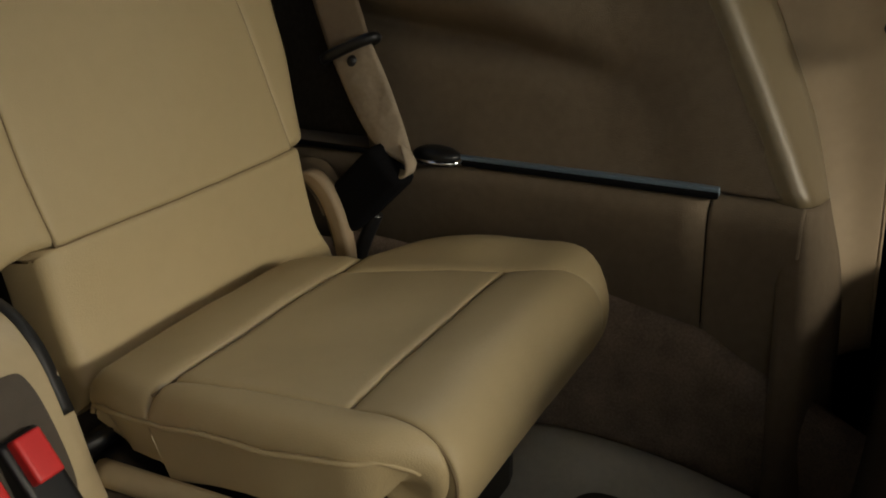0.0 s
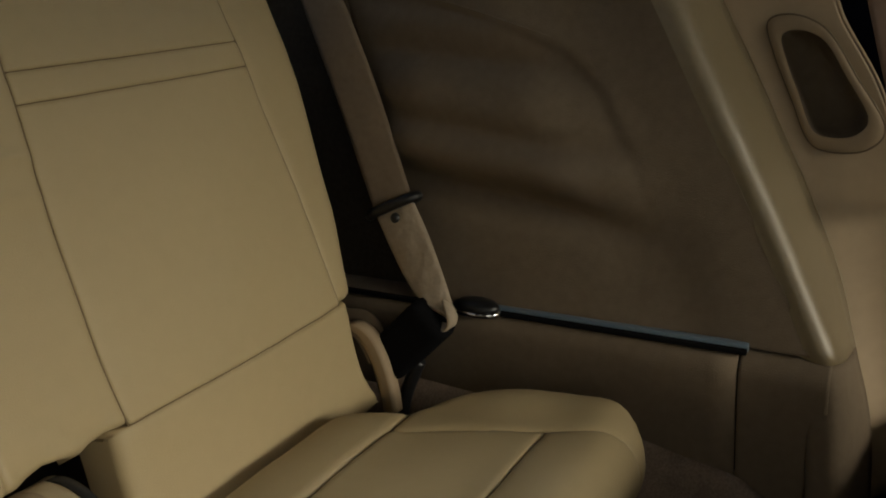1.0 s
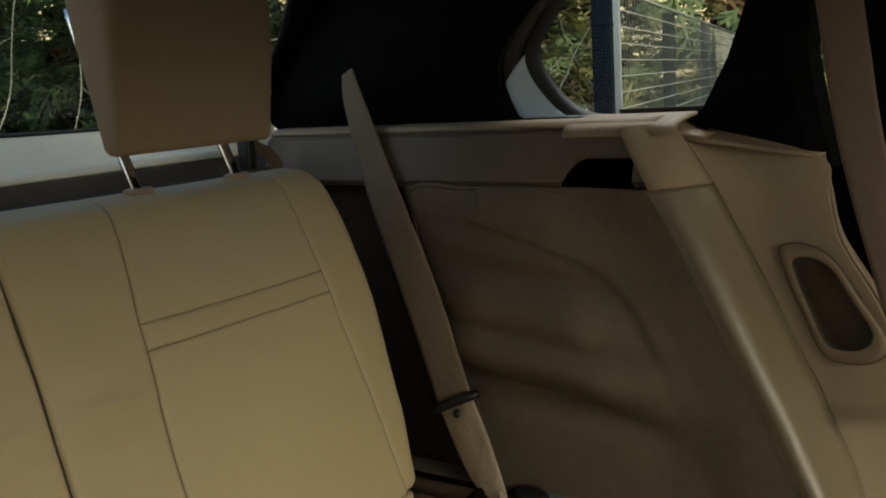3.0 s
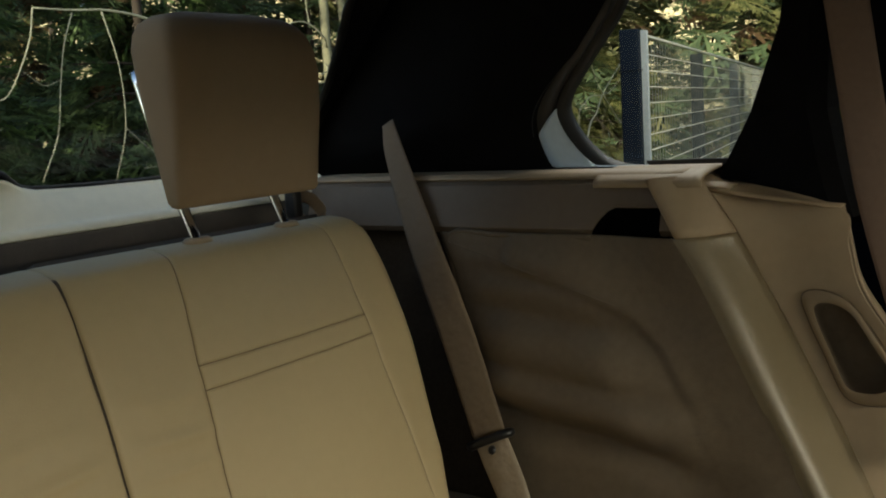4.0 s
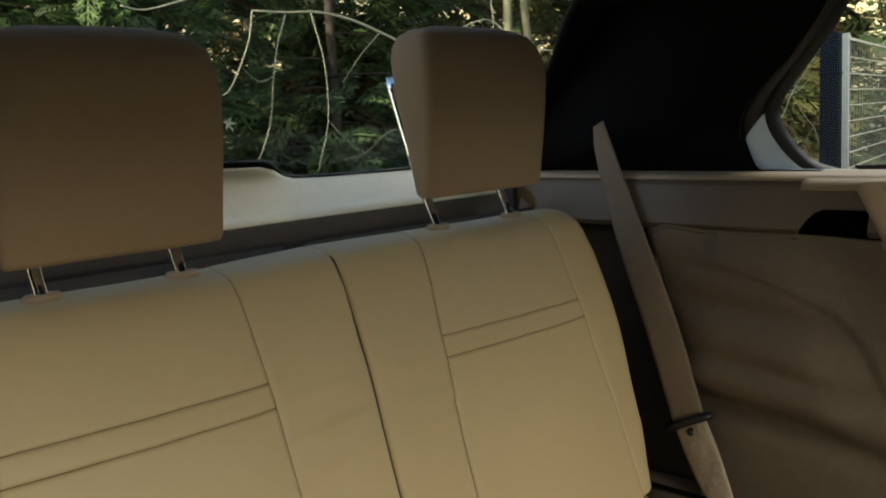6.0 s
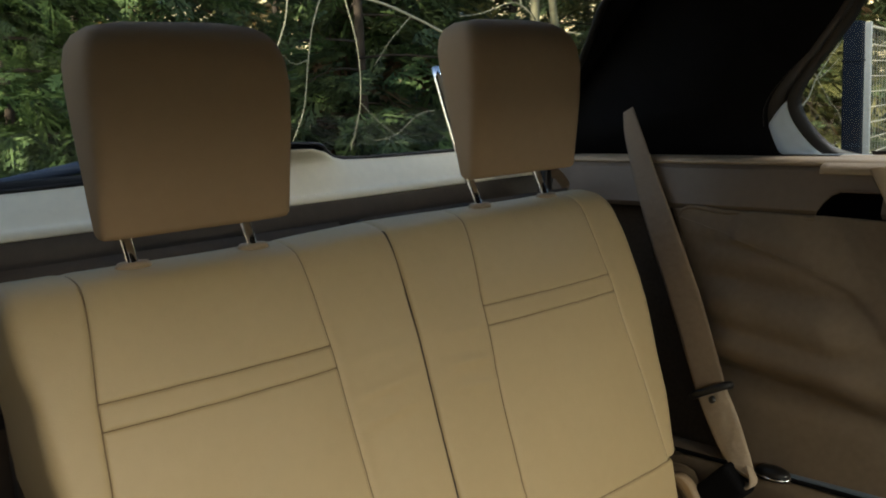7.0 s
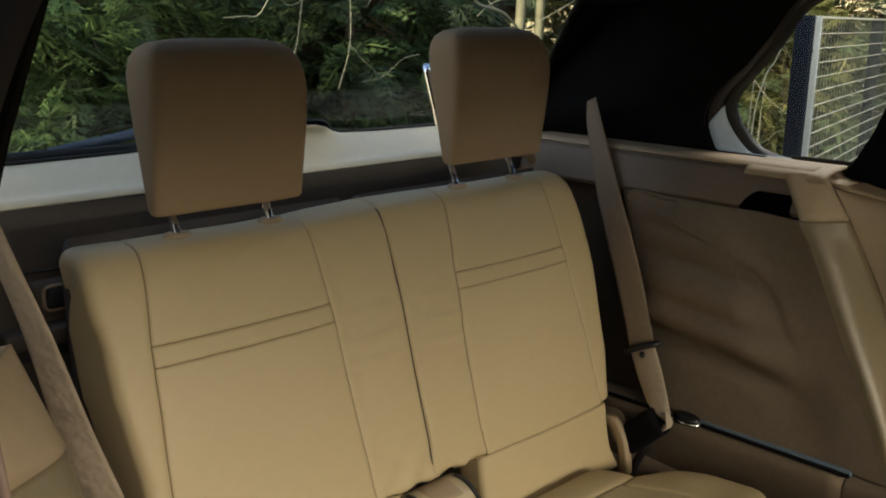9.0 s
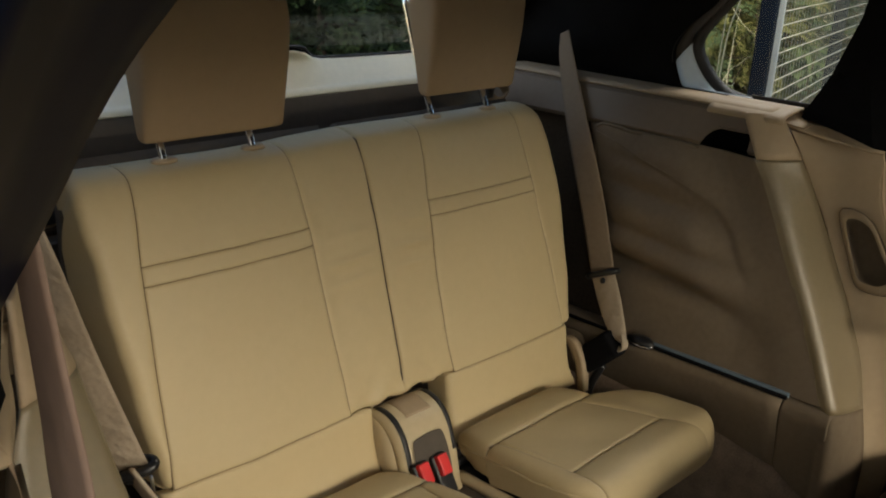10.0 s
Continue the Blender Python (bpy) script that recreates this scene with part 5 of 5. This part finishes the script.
def conifer(x, y, height, spread, mats, seed, label, low=0.25, limbs=44, per=28, size=1.35):
    rng = np.random.default_rng(seed)
    t = thing("conifer_tree", (x, y, 0), label, "tree", "conifers behind the car")
    part("trunk", tube([(x, y, -0.05), (x + 0.04, y, height * 0.4), (x, y + 0.05, height)], 0.05 * height / 5, n=16, seg=9, taper=0.02), BARK, t, "brown trunk")
    cs, ds, ss = [], [], []
    limb = bmesh.new()
    for i in range(limbs):
        f = low / height + (1 - low / height) * ((i + rng.uniform(0, 0.9)) / limbs) ** 1.5
        z = f * height
        ang = rng.uniform(0, 2 * math.pi)
        L = spread * (1 - f) ** 0.6 * rng.uniform(0.7, 1.12) + 0.15
        d = np.array((math.cos(ang), math.sin(ang), 0.1))
        pts = [np.array((x, y, z)) + d * L * k / 4 + np.array((0, 0, -0.22 * L * (k / 4) ** 2)) for k in range(5)]
        one = tube([tuple(p) for p in pts], 0.011, n=6, seg=5, taper=0.004)
        me = bpy.data.meshes.new("tmp")
        one.to_mesh(me)
        one.free()
        limb.from_mesh(me)
        bpy.data.meshes.remove(me)
        for k in range(per):
            g = rng.uniform(0.15, 1.0) ** 0.7
            p = np.array((x, y, z)) + d * L * g + np.array((0, 0, -0.22 * L * g * g)) + rng.normal(0, 0.07 + 0.05 * L, 3) * np.array((1, 1, 0.8))
            cs.append(p)
            ds.append(d + rng.normal(0, 0.55, 3) + np.array((0, 0, -0.25)))
            ss.append(size * rng.uniform(0.6, 1.3))
    part("limbs", limb, BARK, t)
    groups = rng.integers(0, len(mats), len(cs))
    for gi, (m, nm) in enumerate(mats):
        idx = [k for k in range(len(cs)) if groups[k] == gi]
        sprays(nm, [cs[k] for k in idx], [ds[k] for k in idx], [ss[k] for k in idx], rng, m, t, "")
    return t


GREEN = [(FROND, "green_crown"), (FRONDDARK, "dark_crown")]
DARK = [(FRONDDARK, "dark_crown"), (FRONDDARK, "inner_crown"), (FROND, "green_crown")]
OLIVE = [(FRONDOLIVE, "olive_crown"), (FRONDDARK, "dark_crown"), (FRONDOLIVE, "light_crown")]
RUST = [(FRONDDARK, "dark_crown"), (DEADLEAF, "rusty_crown"), (FROND, "green_crown")]
BRIGHT = [(FROND, "green_crown"), (FROND, "bright_crown"), (FRONDDARK, "dark_crown")]
conifer(0.72, 4.4, 2.5, 0.8, BRIGHT, 31, "low bright green cypress close behind the car", limbs=46, per=44, size=0.5)
conifer(1.3, 5.0, 4.6, 1.35, GREEN, 1, "green feathery conifer behind the car", per=46, size=0.8)
conifer(0.1, 5.6, 5.0, 1.5, GREEN, 2, "bright green conifer with drooping sprays", per=46, size=0.82)
conifer(3.95, 6.0, 5.2, 1.15, DARK, 3, "conifer with fronds darkened for deep shade", limbs=36, per=32, size=1.0)
conifer(5.5, 7.6, 5.0, 1.4, DARK, 4, "conifer with fronds darkened for deep shade", limbs=34, per=22)
conifer(1.6, 7.4, 5.0, 1.5, RUST, 5, "conifer with rusty dead sprays", limbs=30, per=18, size=1.1)
conifer(6.4, 6.6, 5.6, 1.7, OLIVE, 6, "olive green tree behind the bare branches", limbs=36, per=28, size=1.1)
conifer(8.2, 5.2, 5.2, 1.6, OLIVE, 7, "olive green tree beyond the fence", limbs=34, per=28, size=1.1)
conifer(9.0, 3.2, 5.2, 1.6, OLIVE, 8, "olive green tree beyond the fence", limbs=34, per=28, size=1.1)
conifer(6.6, 4.2, 3.0, 1.1, OLIVE, 9, "low olive bush beyond the fence", limbs=30, per=28, size=0.9)
conifer(9.6, 0.8, 5.2, 1.7, OLIVE, 10, "olive green tree beyond the fence", limbs=30, per=22)
conifer(5.2, 9.0, 5.4, 1.7, RUST, 11, "tall conifer with rusty dead sprays", limbs=28, per=16)
conifer(-0.9, 7.4, 6.0, 1.8, DARK, 12, "tall conifer with fronds darkened for shade", limbs=34, per=26, size=1.2)


def bare_branch(points, r0, r1, name, parent, mat=TWIG):
    k = 1.0 if name == "trunk" else 0.6
    part(name, tube(points, r0 * k, n=30, seg=6, taper=r1 * k), mat, parent)


def bare_tree():
    t = thing("bare_tree", (3.64, 3.94, 0), "leafless tree with pale hanging twigs", "tree")
    bare_branch([(3.632, 3.94, 0), (3.662, 3.94, 1.156), (3.708, 3.94, 1.733), (3.708, 3.94, 2.108), (3.745, 3.94, 3.533)], 0.0413, 0.0225, "trunk", t, PALEBARK)
    bare_branch([(4.007, 4.09, 0), (4.045, 4.09, 1.133), (4.075, 4.09, 1.883), (4.03, 4.09, 2.333), (4.045, 4.165, 3.533)], 0.0375, 0.0188, "trunk", t, PALEBARK)
    bare_branch([(3.708, 3.94, 1.583), (3.295, 3.715, 1.696), (2.77, 3.415, 1.733), (2.395, 3.115, 1.771), (2.155, 3.04, 1.801), (1.945, 3.04, 1.876), (1.75, 3.04, 1.936), (1.585, 3.04, 1.958), (1.442, 3.04, 1.951), (1.3, 3.04, 1.951)], 0.015, 0.0053, "limb", t)
    bare_branch([(1.3, 3.04, 1.951), (1.27, 3.04, 1.831), (1.18, 3.04, 1.673), (1.105, 3.04, 1.658), (1.015, 3.04, 1.651)], 0.0049, 0.0023, "twig", t)
    bare_branch([(1.442, 3.04, 1.943), (1.397, 3.04, 1.831), (1.367, 3.04, 1.696), (1.337, 3.04, 1.538), (1.262, 3.04, 1.388)], 0.0045, 0.0023, "twig", t)
    bare_branch([(1.547, 3.025, 1.951), (1.578, 3.003, 1.763), (1.578, 3.003, 1.553), (1.518, 3.003, 1.373)], 0.0045, 0.0023, "twig", t)
    bare_branch([(1.578, 3.003, 1.553), (1.66, 3.003, 1.478), (1.75, 3.003, 1.418)], 0.003, 0.0015, "twig", t)
    bare_branch([(1.367, 3.04, 1.718), (1.307, 3.04, 1.703), (1.24, 3.04, 1.748)], 0.0023, 0.0011, "twig", t)
    bare_branch([(1.93, 2.965, 1.508), (1.84, 2.965, 1.493), (1.713, 2.965, 1.418), (1.607, 2.965, 1.403)], 0.003, 0.0015, "twig", t)
    bare_branch([(1.893, 3.04, 1.891), (1.78, 3.04, 1.793), (1.69, 3.04, 1.696)], 0.0037, 0.0015, "twig", t)
    bare_branch([(0.88, 3.19, 1.966), (0.977, 3.19, 1.958), (1.18, 3.19, 2.018), (1.337, 3.19, 2.086), (1.645, 3.265, 2.258)], 0.0045, 0.006, "twig", t)
    bare_branch([(3.708, 3.94, 1.958), (3.52, 3.79, 2.003), (3.355, 3.79, 2.078), (3.085, 3.79, 2.011), (2.845, 3.715, 1.981)], 0.009, 0.0037, "twig", t)
    bare_branch([(3.415, 3.79, 2.048), (3.4, 3.79, 2.198), (3.43, 3.79, 2.408)], 0.006, 0.003, "twig", t)
    bare_branch([(3.708, 3.94, 1.906), (3.857, 3.865, 1.928), (3.97, 3.79, 1.913)], 0.0105, 0.0045, "twig", t)
    bare_branch([(3.685, 3.94, 1.868), (3.52, 3.79, 1.808), (3.295, 3.79, 1.756), (3.07, 3.715, 1.673)], 0.0075, 0.003, "twig", t)
    bare_branch([(3.685, 3.94, 1.583), (3.82, 3.865, 1.658), (4.045, 3.79, 1.778)], 0.0075, 0.003, "twig", t)
    b = thing("bare_shrub", (3.2, 1.98, 0), "leafless brown shrub beyond the fence post", "shrub")
    bare_branch([(3.041, 1.978, 0), (3.041, 1.978, 1.128), (3.118, 1.978, 1.416), (3.201, 1.978, 1.493), (3.284, 1.978, 1.582), (3.502, 1.978, 1.729)], 0.0077, 0.0026, "twig", b)
    bare_branch([(3.617, 1.978, 0), (3.585, 1.978, 1.128), (3.508, 1.978, 1.39), (3.393, 1.978, 1.473), (3.207, 1.978, 1.633), (3.105, 1.978, 1.832)], 0.0064, 0.0019, "twig", b)
    bare_branch([(3.233, 2.106, 0), (3.265, 2.106, 1.32), (3.361, 2.106, 1.544), (3.585, 2.106, 1.576), (3.783, 2.106, 1.665)], 0.0058, 0.0019, "twig", b)
    rng = random.Random(5)
    for k in range(46):
        x = rng.uniform(3.6, 7.5)
        y = rng.uniform(2.7, 4.2)
        pts = [Vector((x, y, 0.3))]
        d = Vector((rng.uniform(-0.5, 0.5), rng.uniform(-0.3, 0.3), 1.0))
        for i in range(6):
            pts.append(pts[-1] + d * 0.24)
            d = d + Vector((rng.uniform(-0.7, 0.7), rng.uniform(-0.3, 0.3), rng.uniform(-0.4, 0.2)))
        bare_branch([tuple(p) for p in pts], 0.006, 0.002, "twig", b, BARK if k % 3 else TWIG)


bare_tree()


def pale_star():
    """A pale star shape placed to fit the camera's view, on an added stalk."""
    t = thing("pale_star", (0.634, 2.19, 0), "pale star shape on an added thin dark stalk", "plant")
    part("stalk", tube([(0.60, 2.22, 0.0), (0.625, 2.20, 0.8), (0.634, 2.19, 1.545)], 0.0016, n=20, seg=6, taper=0.0008), BARK, t, "thin dark stalk")
    bm = bmesh.new()
    c = Vector((0.634, 2.19, 1.551))
    for k in range(11):
        a = 2 * math.pi * k / 11
        d = Vector((math.cos(a), -0.35 + 0.2 * math.sin(3 * a), math.sin(a))).normalized() * (0.016 + 0.007 * math.sin(5 * a + 1))
        side = d.cross(Vector((0, 1, 0))).normalized() * 0.0028
        mid = c + d * 0.55
        pts = [c - side * 0.4, mid - side, c + d, mid + side, c + side * 0.4]
        low = [bm.verts.new(p + Vector((0, 0.001, 0))) for p in pts]
        high = [bm.verts.new(p - Vector((0, 0.001, 0))) for p in pts]
        bm.faces.new(high)
        bm.faces.new(low[::-1])
        for i in range(5):
            bm.faces.new((low[i], low[(i + 1) % 5], high[(i + 1) % 5], high[i]))
    part("star_head", bm, TWIG, t, "pale star-shaped head", smooth=False)


pale_star()


def hedge(name, label, lo, hi, count, mats, seed, size):
    rng = np.random.default_rng(seed)
    t = thing(name, ((lo[0] + hi[0]) / 2, (lo[1] + hi[1]) / 2, 0), label, "hedge", kind="stuff")
    for gi, (m, nm, share) in enumerate(mats):
        n = int(count * share)
        c = rng.uniform(lo, hi, (n, 3))
        c[:, 2] = lo[2] + (hi[2] - lo[2]) * rng.uniform(0, 1, n) ** 1.15
        d = np.stack([rng.normal(-0.3, 0.6, n), rng.normal(-0.6, 0.5, n), rng.normal(-0.2, 0.35, n)], 1)
        sprays(nm, list(c), list(d), list(size * rng.uniform(0.7, 1.4, n)), rng, m, t, "")
    return t


hedge("hedge", "dense dark conifer hedge behind the trees", (-2.5, 6.6, 0.1), (3.2, 8.6, 2.9), 850, [(FRONDDARK, "dark_sprays", 0.6), (FROND, "green_sprays", 0.2), (DEADLEAF, "rusty_sprays", 0.2)], 21, 2.0)
hedge("hedge", "low dark conifer hedge under the gap in the trees", (3.0, 6.4, 0.1), (4.6, 8.6, 1.95), 330, [(FRONDDARK, "dark_sprays", 0.7), (DEADLEAF, "rusty_sprays", 0.3)], 24, 1.8)
hedge("hedge", "thin sunlit branches in the gap between the trees", (3.0, 6.4, 1.8), (4.6, 8.6, 3.4), 170, [(FRONDDARK, "dark_sprays", 0.5), (DEADLEAF, "rusty_sprays", 0.2), (FRONDOLIVE, "olive_sprays", 0.3)], 25, 1.2)
hedge("hedge", "dark conifer hedge beside the pale trunks", (4.5, 6.6, 0.1), (7.0, 8.6, 2.9), 450, [(FRONDDARK, "dark_sprays", 0.6), (FROND, "green_sprays", 0.2), (DEADLEAF, "rusty_sprays", 0.2)], 26, 2.0)
hedge("hedge", "olive green hedge beyond the fence", (6.8, -1.0, 0.1), (9.5, 6.0, 3.7), 2300, [(FRONDOLIVE, "olive_sprays", 0.5), (FRONDDARK, "dark_sprays", 0.3), (DEADLEAF, "rusty_sprays", 0.2)], 22, 1.3)
hedge("hedge", "olive green hedge behind the pale trunks", (5.6, 6.2, 0.1), (10.0, 8.6, 4.0), 1300, [(FRONDOLIVE, "olive_sprays", 0.6), (FRONDDARK, "dark_sprays", 0.4)], 23, 1.4)
# added backdrop; its bright yellow paints warm glints in the tree gaps
BANKGLINT = material("warm_glint_bank", (0.40, 0.32, 0.15), rough=1.0, vary=0.45, scale=1.2, bump=1.0, bump_scale=30, second=(0.72, 0.62, 0.38))
bank = []
for k in range(33):
    a = radians(-25 + 5 * k)
    row = []
    for r, z in ((15.5, -0.1), (16.5, 2.0), (18.0, 4.4), (20.5, 6.8)):
        z += (0.3 * math.sin(a * 9 + r) + 0.2 * math.sin(a * 23)) if z > 0 else 0
        row.append((r * math.cos(a), r * math.sin(a) + 1, z))
    bank.append(row)
tagged(part("bank", loft(bank, n=20, across=3, thick=0.05), BANKGLINT), "bright yellow backdrop added for warm glints between the trees", "bank", kind="structure")
# added behind the conifers so that their gaps glint yellow
hedge("glint_sprays", "yellow sprays added for warm glints behind the conifers", (-5.0, 11.5, 0.1), (8.0, 14.0, 4.2), 640, [(YELLOWLEAF, "yellow_sprays", 0.6), (FRONDOLIVE, "olive_sprays", 0.4)], 27, 3.0)
